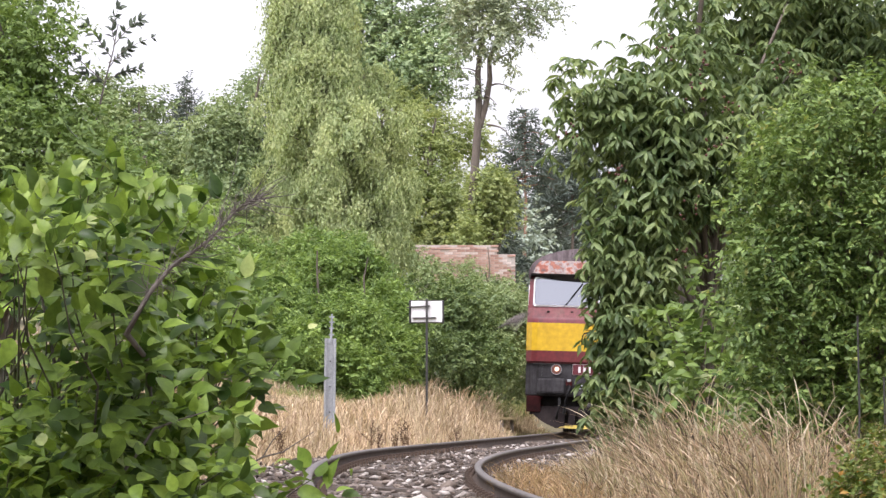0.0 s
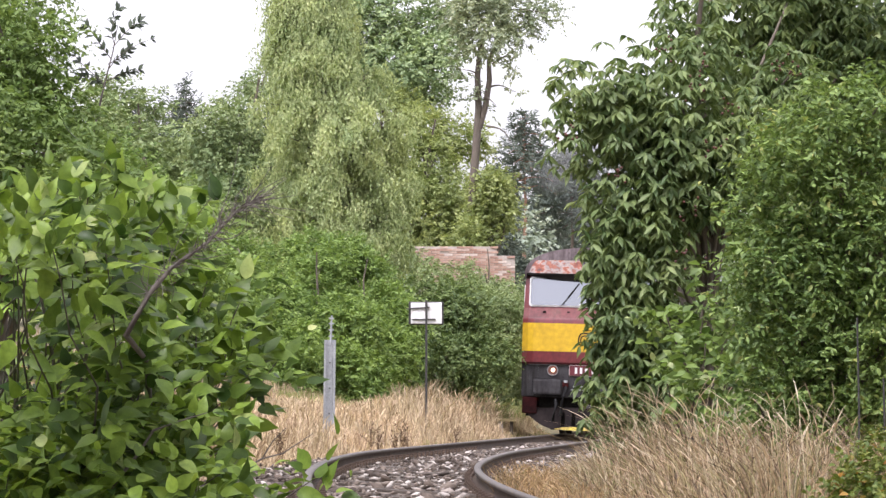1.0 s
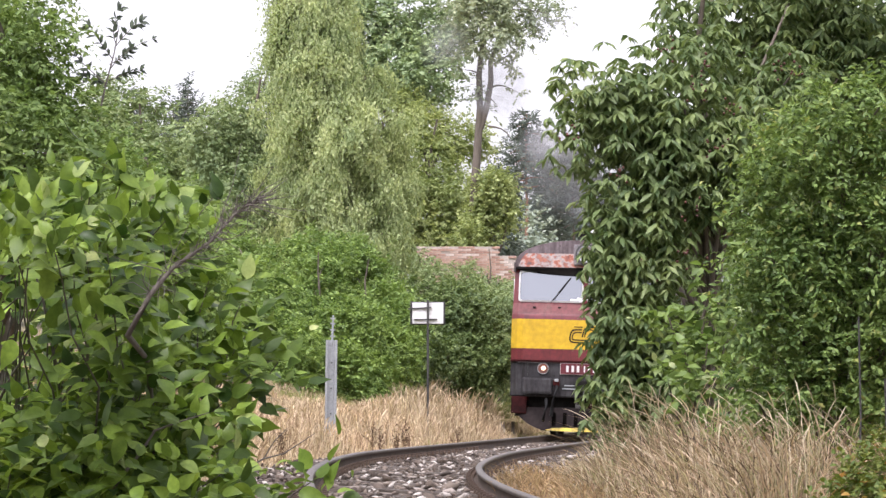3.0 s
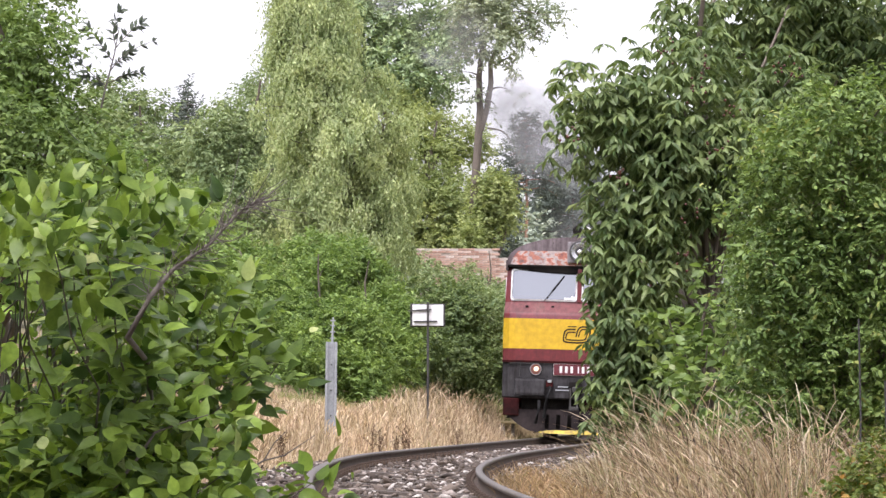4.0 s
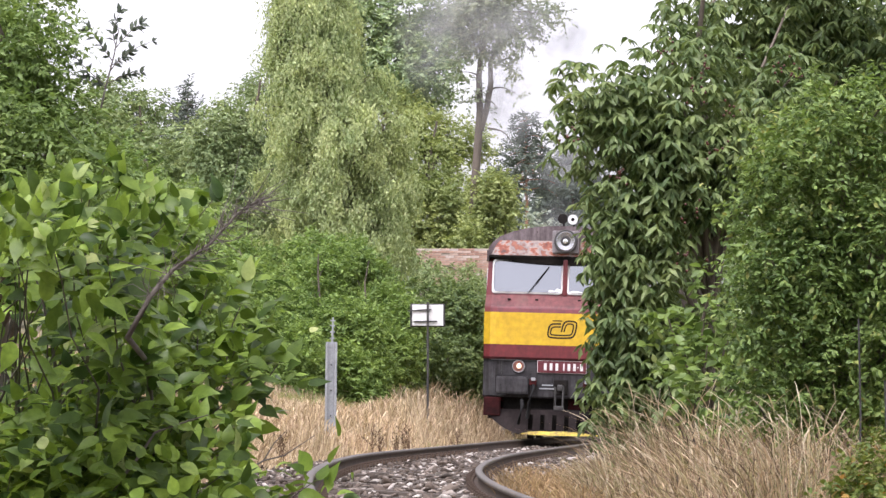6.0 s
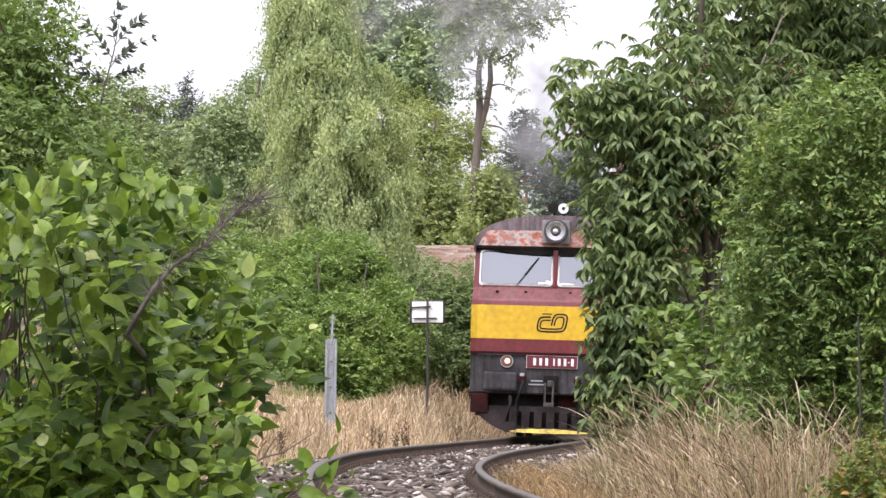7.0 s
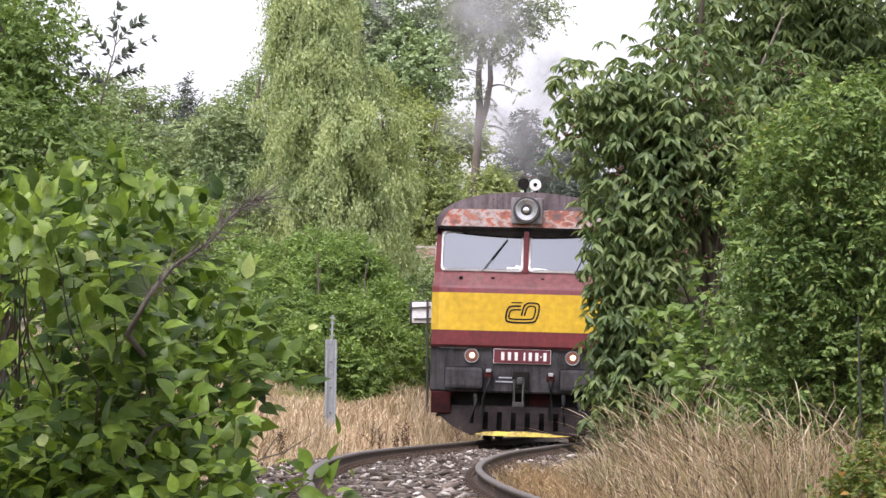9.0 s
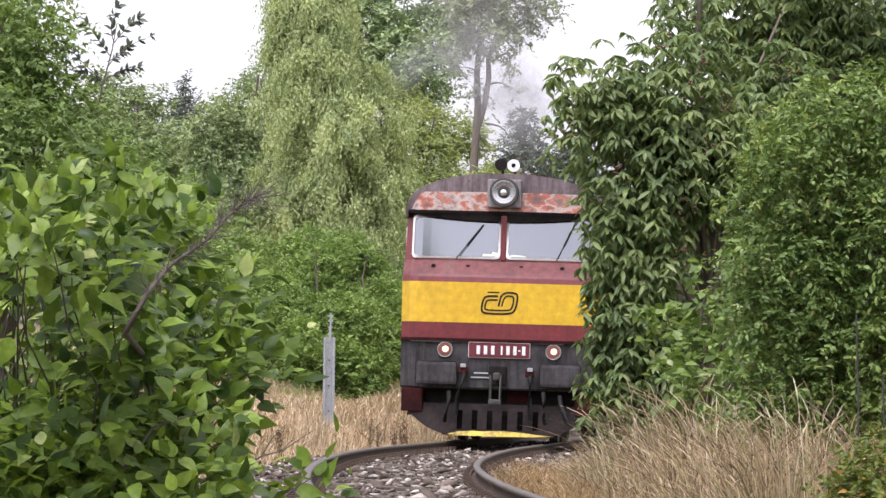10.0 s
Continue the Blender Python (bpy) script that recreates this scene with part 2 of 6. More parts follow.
def smoke_haze(name, shade, most):
    """One wisp of smoke: a soft uneven flake that fades to nothing at its rim."""
    m, n, l, p = shader(name)
    uv, ctr, dist = n.new("ShaderNodeUVMap"), n.new("ShaderNodeVectorMath"), n.new("ShaderNodeVectorMath")
    ctr.operation, dist.operation = "SUBTRACT", "LENGTH"
    ctr.inputs[1].default_value = (0.5, 0.5, 0)
    l.new(uv.outputs[0], ctr.inputs[0])
    l.new(ctr.outputs[0], dist.inputs[0])
    fade = n.new("ShaderNodeMapRange")
    fade.interpolation_type = "SMOOTHERSTEP"
    for i, v in ((1, 0.0), (2, 0.48), (3, most), (4, 0.0)):
        fade.inputs[i].default_value = v
    l.new(dist.outputs["Value"], fade.inputs[0])
    wisp, times = n.new("ShaderNodeMapRange"), n.new("ShaderNodeMath")
    for i, v in ((1, 0.3), (2, 0.7), (3, 0.25), (4, 1.25)):
        wisp.inputs[i].default_value = v
    l.new(noise_of(n, l, 1.4, 4.0, 0.55), wisp.inputs[0])
    times.operation = "MULTIPLY"
    l.new(fade.outputs[0], times.inputs[0])
    l.new(wisp.outputs[0], times.inputs[1])
    l.new(times.outputs[0], p.inputs["Alpha"])
    p.inputs["Base Color"].default_value = (*shade, 1)
    p.inputs["Roughness"].default_value = 1.0
    p.inputs["Specular IOR Level"].default_value = 0.0
    return m


RUSTED = rusted()
GLASS = pane("windscreen_glass", (0.185, 0.195, 0.21), 0.12)
LENS = pane("lamp_glass", (0.4, 0.4, 0.41), 0.25)
for dull in (PLOUGH, UNDER, SKIRT, GREY, ROOF, RUBBER):
    dull.node_tree.nodes["Principled BSDF"].inputs["Specular IOR Level"].default_value = 0.06
LIT = glow("lit_bulb", (0.9, 0.68, 0.46), 0.9)
LIT_RIM = glow("lit_reflector", (0.13, 0.045, 0.028), 0.05)
STONE = stone_stuff()
BRICK = brickwork()
SMOKE = smoke_haze("exhaust_smoke", (0.25, 0.25, 0.255), 0.37)
scene.cycles.transparent_max_bounces = 24


# ---- mesh tools ----
rng = np.random.default_rng(11)


def put_mesh(name, verts, faces, material, parent=None, label="", smooth=False):
    """One mesh object from arrays; faces all have the same count of corners."""
    verts, faces = np.asarray(verts, np.float32), np.asarray(faces, np.int32)
    me = bpy.data.meshes.new(name)
    k = faces.shape[1]
    me.vertices.add(len(verts))
    me.vertices.foreach_set("co", verts.ravel())
    me.loops.add(faces.size)
    me.loops.foreach_set("vertex_index", faces.ravel())
    me.polygons.add(len(faces))
    me.polygons.foreach_set("loop_start", np.arange(0, faces.size, k, dtype=np.int32))
    if smooth:
        me.polygons.foreach_set("use_smooth", np.ones(len(faces), bool))
    me.update(calc_edges=True)
    me.validate()
    me.materials.append(material)
    ob = new(name, me)
    ob.parent = parent
    return tagged(ob, label)


def part(name, bm, material, parent, label="", smooth=False):
    me = bpy.data.meshes.new(name)
    bm.to_mesh(me)
    bm.free()
    for poly in me.polygons:
        poly.use_smooth = smooth
    me.materials.append(material)
    ob = new(name, me)
    ob.parent = parent
    return tagged(ob, label)


def thing(name, at, label, category, group="", kind="", rz=0):
    ob = new(name)
    ob.matrix_basis = pose(*at, 0, 0, rz)
    return tagged(ob, label, category, group, kind)


def box(x0, x1, y0, y1, z0, z1, bevel=0.0, bm=None):
    bm2 = bmesh.new()
    bmesh.ops.create_cube(bm2, size=1.0)
    for v in bm2.verts:
        v.co = Vector((x0 + (v.co.x + 0.5) * (x1 - x0), y0 + (v.co.y + 0.5) * (y1 - y0), z0 + (v.co.z + 0.5) * (z1 - z0)))
    if bevel:
        bmesh.ops.bevel(bm2, geom=bm2.edges[:], offset=bevel, segments=2, affect="EDGES", profile=0.6)
    if bm is None:
        return bm2
    me = bpy.data.meshes.new("join")
    bm2.to_mesh(me)
    bm2.free()
    bm.from_mesh(me)
    bpy.data.meshes.remove(me)
    return bm


def tube_arrays(points, radii, sides=8, base=0):
    pts = [Vector(p) for p in points]
    vs, fs = [], []
    for i, (p, r) in enumerate(zip(pts, radii)):
        d = (pts[min(i + 1, len(pts) - 1)] - pts[max(i - 1, 0)]).normalized()
        a = d.orthogonal().normalized() if abs(d.z) > 0.9 else d.cross(Vector((0, 0, 1))).normalized()
        if abs(d.z) > 0.9:
            a = d.cross(Vector((0, 1, 0))).normalized()
        b = d.cross(a)
        for k in range(sides):
            w = 2 * math.pi * k / sides
            vs.append(p + (a * math.cos(w) + b * math.sin(w)) * r)
    for i in range(len(pts) - 1):
        for k in range(sides):
            q = (k + 1) % sides
            fs.append((base + i * sides + k, base + i * sides + q, base + (i + 1) * sides + q, base + (i + 1) * sides + k))
    return vs, fs


def tubes(name, runs, material, parent=None, label="", sides=8):
    """Several tapered tubes as one mesh; each run is (points, radii)."""
    vs, fs = [], []
    for pts, radii in runs:
        v, f = tube_arrays(pts, radii, sides, len(vs))
        vs += v
        fs += f
    return put_mesh(name, [tuple(v) for v in vs], fs, material, parent, label, True)


def lathe(profile, segments=24, axis="y"):
    """A round body about the axis: profile of (distance along, radius)."""
    bm = bmesh.new()
    rings = []
    for a, r in profile:
        ring = []
        for k in range(segments):
            w = 2 * math.pi * k / segments
            c, s = r * math.cos(w), r * math.sin(w)
            ring.append(bm.verts.new((c, a, s) if axis == "y" else (a, c, s) if axis == "x" else (c, s, a)))
        rings.append(ring)
    for r0, r1 in zip(rings, rings[1:]):
        for k in range(segments):
            bm.faces.new((r0[k], r0[(k + 1) % segments], r1[(k + 1) % segments], r1[k]))
    bm.faces.new(rings[0])
    bm.faces.new(rings[-1])
    bmesh.ops.recalc_face_normals(bm, faces=bm.faces[:])
    return bm


def moved(bm, x, y, z):
    bmesh.ops.translate(bm, verts=bm.verts[:], vec=(x, y, z))
    return bm


def unit(a):
    return a / np.maximum(np.linalg.norm(a, axis=1, keepdims=True), 1e-9)


OVAL_V = np.array([(0, 0, 0), (.22, .3, .05), (.55, .42, .06), (1, 0, -.16), (.55, -.42, .06), (.22, -.3, .05), (.22, 0, -.02), (.6, 0, -.03)])
OVAL_F = np.array([(0, 6, 1), (0, 5, 6), (6, 7, 2), (6, 2, 1), (6, 5, 4), (6, 4, 7), (7, 3, 2), (7, 4, 3)])
def broad_leaf():
    """An ovate leaf, folded a little along its midrib, with a drawn-out tip."""
    at = ((0.0, 0.0), (0.05, 0.2), (0.17, 0.38), (0.34, 0.47), (0.52, 0.43), (0.7, 0.31), (0.86, 0.14), (1.06, 0.0))
    v, f = [(0.0, 0.0, 0.0)], []
    for u, w in at[1:-1]:
        sag = -0.2 * u ** 2.5
        v += [(u, w, sag + 0.16 * w), (u, 0.0, sag), (u, -w, sag + 0.13 * w)]
    v.append((at[-1][0], 0.0, -0.24))
    f += [(0, 2, 1), (0, 3, 2)]
    for k in range(len(at) - 3):
        a, b = 1 + 3 * k, 4 + 3 * k
        f += [(a, a + 1, b), (a + 1, b + 1, b), (a + 1, a + 2, b + 1), (a + 2, b + 2, b + 1)]
    a, e = len(v) - 4, len(v) - 1
    f += [(a, a + 1, e), (a + 1, a + 2, e)]
    return np.array(v), np.array(f)


BROAD_V, BROAD_F = broad_leaf()
KITE_V = np.array([(0, 0, 0), (.42, .5, .1), (1, 0, -.08), (.42, -.5, .1)])
KITE_F = np.array([(0, 2, 1), (0, 3, 2)])


def leaf_arrays(P, A, N, length, width, oval=False, broad=False):
    tv, tf = (BROAD_V, BROAD_F) if broad else (OVAL_V, OVAL_F) if oval else (KITE_V, KITE_F)
    A = unit(A)
    S = unit(np.cross(N, A))
    N = np.cross(A, S)
    n = len(P)
    L, Wd = np.broadcast_to(length, n)[:, None, None], np.broadcast_to(width, n)[:, None, None]
    co = P[:, None] + A[:, None] * tv[None, :, :1] * L + S[:, None] * tv[None, :, 1:2] * Wd + N[:, None] * tv[None, :, 2:] * L * (rng.uniform(0.2, 1.7, n)[:, None, None] if broad else 1.0)
    faces = tf[None] + (np.arange(n) * len(tv))[:, None, None]
    return co.reshape(-1, 3), faces.reshape(-1, 3)


def sprays(centres, radii, count, per, twig, droop, shell=0.55, outward=0.7, flat=0.6, whorl=False):
    """Leaf roots, leaf directions and leaf normals on short twigs that grow out of round clumps."""
    centres, radii = np.asarray(centres, float), np.asarray(radii, float)
    if radii.ndim == 1:
        radii = np.repeat(radii[:, None], 3, 1)
    weight = radii.prod(1) ** (2 / 3)
    pick = rng.choice(len(centres), count, p=weight / weight.sum())
    d = unit(rng.normal(size=(count, 3)))
    r = shell + (1.05 - shell) * rng.random(count) ** 0.6
    start = centres[pick] + d * radii[pick] * r[:, None]
    grow = unit(d * outward + rng.normal(size=(count, 3)) * 0.5 + np.array([0, 0, 0.25 - droop]))
    tl = twig * rng.uniform(0.6, 1.3, count)
    i = (np.arange(per) + 0.5) / per
    P = start[:, None] + grow[:, None] * (i[None, :, None] * tl[:, None, None])
    P[:, :, 2] -= droop * (i[None] ** 2) * tl[:, None] * 0.6
    side = unit(np.cross(grow, np.array([0, 0, 1.0]) + rng.normal(size=(count, 3)) * 0.3))
    sgn = np.where(np.arange(per) % 2 == 0, 1.0, -1.0)
    A = grow[:, None] * 0.55 + side[:, None] * sgn[None, :, None] * 0.8 + rng.normal(size=(count, per, 3)) * 0.3
    A[:, :, 2] -= droop
    if whorl:
        # leaves hang round the tip of their twig like the ribs of an umbrella
        turn = rng.uniform(0, 6.28, count)[:, None] + np.arange(per)[None] * (6.28 / per) + rng.normal(size=(count, per)) * 0.25
        P = P[:, -1:, :] + (P - P[:, -1:, :]) * 0.25
        A = np.stack([np.cos(turn), np.sin(turn), np.full(turn.shape, -droop)], 2) + grow[:, None] * 0.3 + rng.normal(size=(count, per, 3)) * 0.18
    N = np.array([0, 0, 1.0]) * flat + d[:, None] * 0.35 + rng.normal(size=(count, per, 3)) * 0.35
    return P.reshape(-1, 3), A.reshape(-1, 3), N.reshape(-1, 3)


def limb(a, b, sag=0.12, steps=5):
    a, b = Vector(a), Vector(b)
    span = (b - a).length
    off = Vector(rng.normal(size=3)) * span * 0.07
    return [a.lerp(b, k / steps) + (off + Vector((0, 0, span * sag))) * math.sin(math.pi * k / steps) for k in range(steps + 1)]


def crown_lobes(centre, size, count, lobe, seed_low=0.35):
    """Clumps spread through an egg-shaped crown, crowded to its outside."""
    d = unit(rng.normal(size=(count, 3)))
    r = seed_low + (1 - seed_low) * rng.random(count) ** 0.5
    c = np.array(centre) + d * np.array(size) * r[:, None]
    return c, lobe * rng.uniform(0.65, 1.35, count)


def leafy_plant(name, label, category, foot, stem_r, centres, radii, leaves, per, twig, droop, leaf, wide, material,
                bark=None, group="", oval=False, outward=0.7, flat=0.6, lean=0.0, limbs=24, kind="", shell=0.55, split=False, whorl=False):
    """A tree or shrub: stem and limbs that reach into its clumps, and a crown of leaves on twigs."""
    top = thing(name, foot, label, category, group, kind)
    f = Vector(foot)
    centres = np.asarray(centres, float) - np.array(foot)
    radii = np.asarray(radii, float)
    high, mid = centres[:, 2].max(), centres.mean(0)
    crest = (mid[0] * 0.9 + lean, mid[1] * 0.9, high * 0.92)
    spine = [Vector((0, 0, -0.3)).lerp(Vector(crest), k / 8) + Vector(rng.normal(size=3)) * stem_r * (0.9 if k else 0) for k in range(9)]
    runs = [(spine, [stem_r * (1.15 - 1.0 * k / 8) + 0.006 for k in range(9)])]
    for k in np.argsort(-radii)[:limbs]:
        c = Vector(centres[k])
        j = min(8, max(1, int(8 * max(0.1, (c.z * 0.72) / max(high, 0.1)))))
        start = spine[j]
        r0 = stem_r * 0.42 * (1.1 - j / 9)
        path = limb(start, c)
        runs.append((path, [r0 * (1 - 0.8 * q / 5) + 0.004 for q in range(6)]))
    tr = tubes("trunk", runs[:1] if split else runs, bark or BARK, top, sides=7)
    if split:
        for run in runs[1:]:
            tubes("limb", [run], bark or BARK, tr, sides=6)
    P, A, N = sprays(centres, radii, max(1, leaves // per), per, twig, droop, shell, outward, flat, whorl)
    size = leaf * rng.uniform(0.65, 1.25, len(P))
    v, t = leaf_arrays(P, A, N, size, size * wide, oval)
    tagged(put_mesh("crown", v, t, material, top), kind="stuff")
    return top


# ---- track line and ground ----
def line_x(y):
    """Where the middle of the track lies at the distance y: a sharp curve that runs out into a straight."""
    u = y - 36.0
    if u > 18.84:
        return -0.4 + 0.91 + 0.0966 * (u - 18.84)
    if u > 0:
        return -0.4 + u * u / 390
    if u > -55:
        return -0.4 + u * u / 525
    return -0.4 + 5.76 + 0.2095 * (-55 - u)


def cant(y):
    """How much higher the outer rail lies: most in the sharp curve."""
    w = min(1.0, max(0.0, (54 - y) / 12))
    return 0.055 + 0.035 * w * w * (3 - 2 * w)


def line_turn(y):
    return (line_x(y + 0.05) - line_x(y - 0.05)) / 0.1


def track_point(y, side, up=0.0):
    """A point beside the middle of the track; the curve's outer rail, on the -x side, lies higher."""
    s = line_turn(y)
    k = 1 / math.sqrt(1 + s * s)
    return (line_x(y) + side * k, y - side * s * k, up - side * cant(y) / 1.5)


def ground_z(x, y):
    d = x - line_x(y)
    if d < 0:
        z = -0.24 - 0.04 * min(1, max(0, -d - 1.2)) + 0.37 * max(0, min(-d, 5.5) - 1.8) + 0.06 * max(0, min(-d, 40) - 5.5)
    else:
        z = -0.27 + 0.14 * max(0, min(d, 4) - 1.5) + 0.06 * max(0, min(d, 40) - 4)
    z += 0.035 * max(0, min(y, 260) - 100)
    bump_here = min(1, max(0, abs(d) - 1.4))
    z += bump_here * (0.08 * noise.noise((x * 0.5, y * 0.5, 3.1)) + 0.12 * noise.noise((x * 0.13, y * 0.13, 7.7)))
    if y < 19:
        z = min(z, 0.1)
    return z


def build_ground():
    xs = np.concatenate([np.array([-3000, -900, -300, -120, -60, -40, -28, -20]), np.arange(-15, 15.01, 0.35), np.array([20, 28, 40, 60, 120, 300, 900, 3000])])
    ys = np.concatenate([np.array([-3000, -800, -200, -60, -25, -12]), np.arange(-6, 100, 0.6), np.array([104, 110, 120, 135, 155, 180, 220, 300, 600, 1500, 4000])])
    v = [(x + (line_x(y) if -15 <= x <= 15 and -6 < y < 100 else 0), y, ground_z(x + (line_x(y) if -15 <= x <= 15 and -6 < y < 100 else 0), y)) for y in ys for x in xs]
    nx = len(xs)
    f = [(j * nx + i, j * nx + i + 1, (j + 1) * nx + i + 1, (j + 1) * nx + i) for j in range(len(ys) - 1) for i in range(nx - 1)]
    g = put_mesh("ground", v, f, SOIL, None, "brown soil with dry litter and moss beside the track", True)
    tagged(g, category="ground", kind="structure")


def sweep(name, profile, side, y0, y1, material, parent, step=0.5, label=""):
    ys = np.arange(y0, y1 + step / 2, step)
    v, f, n = [], [], len(profile)
    for y in ys:
        for a, b in profile:
            v.append(track_point(y, side + a, b))
    for j in range(len(ys) - 1):
        for k in range(n):
            q = (k + 1) % n
            f.append((j * n + k, j * n + q, (j + 1) * n + q, (j + 1) * n + k))
    return put_mesh(name, v, f, material, parent, label)


def build_track():
    bed = thing("railway_track", (0, 0, 0), "single railway track with rusty rails and timber sleepers", "track", kind="structure")
    low = [(-0.065, -0.149), (0.065, -0.149), (0.065, -0.139), (0.012, -0.122), (0.009, -0.045), (0.034, -0.034), (-0.034, -0.034), (-0.009, -0.045), (-0.012, -0.122), (-0.065, -0.139)]
    head = [(-0.034, -0.034), (0.034, -0.034), (0.036, -0.012), (0.029, -0.002), (0.0, 0.0), (-0.029, -0.002), (-0.036, -0.012)]
    for side in (-0.75, 0.75):
        r = sweep("rail", low, side, -30, 130, RAIL_RUST_SHADED, bed, 0.5, "rail with a rusty brown web and foot, coloured darker for shade")
        sweep("rail_head", head, side, -30, 130, RAIL_TOP, r, 0.5, "worn grey running surface")
    bm = box(-1.3, 1.3, -0.125, 0.125, -0.16, 0, 0.012)
    me = bpy.data.meshes.new("sleeper")
    bm.to_mesh(me)
    bm.free()
    me.materials.append(SLEEPER)
    y = 8.0
    clip = bpy.data.meshes.new("rail_clip")
    bm = box(-0.03, 0.05, -0.08, 0.08, -0.01, 0.035, 0.008)
    box(0.0, 0.05, -0.02, 0.02, 0.02, 0.06, 0.006, bm)
    bm.to_mesh(clip)
    bm.free()
    clip.materials.append(RAIL_RUST_SHADED)
    while y < 98:
        s = new("sleeper", me)
        s.parent = bed
        yaw = -math.degrees(math.atan(line_turn(y)))
        s.matrix_basis = pose(*track_point(y, rng.normal() * 0.02, -0.151 + rng.normal() * 0.008), 0, math.degrees(cant(y) / 1.5), yaw + rng.normal() * 0.8)
        if 20 < y < 62:
            for side in (-0.75, 0.75):
                for turn in (0, 180):
                    c = new("rail_clip", clip)
                    c.parent = bed
                    c.matrix_basis = pose(*track_point(y, side + (0.085 if turn == 0 else -0.085), -0.14), 0, 0, yaw + turn)
        y += 0.62


def build_ballast():
    # dirt bed between and beside the rails
    ys = np.arange(-30, 130, 0.4)
    cols = np.linspace(-1.9, 1.9, 20)
    v, f = [], []
    for y in ys:
        for c in cols:
            edge = max(0, abs(c) - 1.35)
            h = -0.168 - 0.16 * edge + 0.022 * noise.noise((c * 2.3, y * 1.7, 0.4)) + 0.02 * noise.noise((c * 6, y * 5, 2.2))
            v.append(track_point(y, c, h))
    n = len(cols)
    f = [(j * n + i, j * n + i + 1, (j + 1) * n + i + 1, (j + 1) * n + i) for j in range(len(ys) - 1) for i in range(n - 1)]
    b = put_mesh("ballast_bed", v, f, BALLAST, None, "dirty grey ballast bed under the rails", True)
    tagged(b, category="ballast", kind="structure")
    # loose stones on it
    bm = bmesh.new()
    bmesh.ops.create_icosphere(bm, subdivisions=1, radius=1.0)
    ico_v = np.array([v.co[:] for v in bm.verts])
    ico_f = np.array([[v.index for v in q.verts] for q in bm.faces])
    bm.free()
    count = 10500
    ys = 18 + 60 * rng.random(count) ** 1.3
    side = rng.uniform(-1.75, 1.75, count)
    V, F = [], []
    for i in range(count):
        s = side[i]
        # none against the rails, few on the sleepers
        if abs(abs(s) - 0.75) < 0.12 or (((ys[i] - 7.85) / 0.62) % 1 < 0.45 and rng.random() < 0.7):
            continue
        size = rng.uniform(0.016, 0.046) * (1.8 if rng.random() < 0.1 else 1)
        c = np.array(track_point(ys[i], s, -0.15 - 0.16 * max(0, abs(s) - 1.35) + size * 0.15))
        q = ico_v * (1 + np.clip(rng.normal(size=(len(ico_v), 1)) * 0.34, -0.5, 0.5)) * np.array([1, rng.uniform(0.4, 0.9), rng.uniform(0.25, 0.55)]) * size
        a = rng.uniform(0, 6.28)
        ca, sa = math.cos(a), math.sin(a)
        q = np.stack([q[:, 0] * ca - q[:, 1] * sa, q[:, 0] * sa + q[:, 1] * ca, q[:, 2] + q[:, 0] * rng.normal() * 0.3], 1)
        F.append(ico_f + len(V) * len(ico_v))
        V.append(q + c)
    st = put_mesh("ballast_stones", np.concatenate(V), np.concatenate(F), STONE, None, "loose pale grey crushed ballast stones")
    tagged(st, category="ballast", kind="stuff")


build_ground()
build_track()
build_ballast()


# ---- locomotive ----
def arc_roof(x, base=3.72, top=4.27, half=1.59):
    return base + (top - base) * math.sqrt(max(0.0, 1 - (abs(x) / (half + 0.02)) ** 2.3))


def band(name, rows, material, parent, label="", y_back=None):
    """The rounded front of the body between two heights. rows: (z, how far the face stands back, half width)."""
    bm = bmesh.new()
    lines = []
    for z, back, half in rows:
        ring = []
        for k in range(-12, 13):
            u = k / 12
            x = half * u
            e = abs(u)
            bow = 0.10 * e * e + (0.16 * ((e - 0.86) / 0.14) ** 2 if e > 0.86 else 0)
            ring.append(bm.verts.new((x, back + bow, z)))
        if y_back is not None:
            ring.insert(0, bm.verts.new((-half, y_back, z)))
            ring.append(bm.verts.new((half, y_back, z)))
        lines.append(ring)
    for a, b in zip(lines, lines[1:]):
        for i in range(len(a) - 1):
            bm.faces.new((a[i], a[i + 1], b[i + 1], b[i]))
    return part(name, bm, material, parent, label)


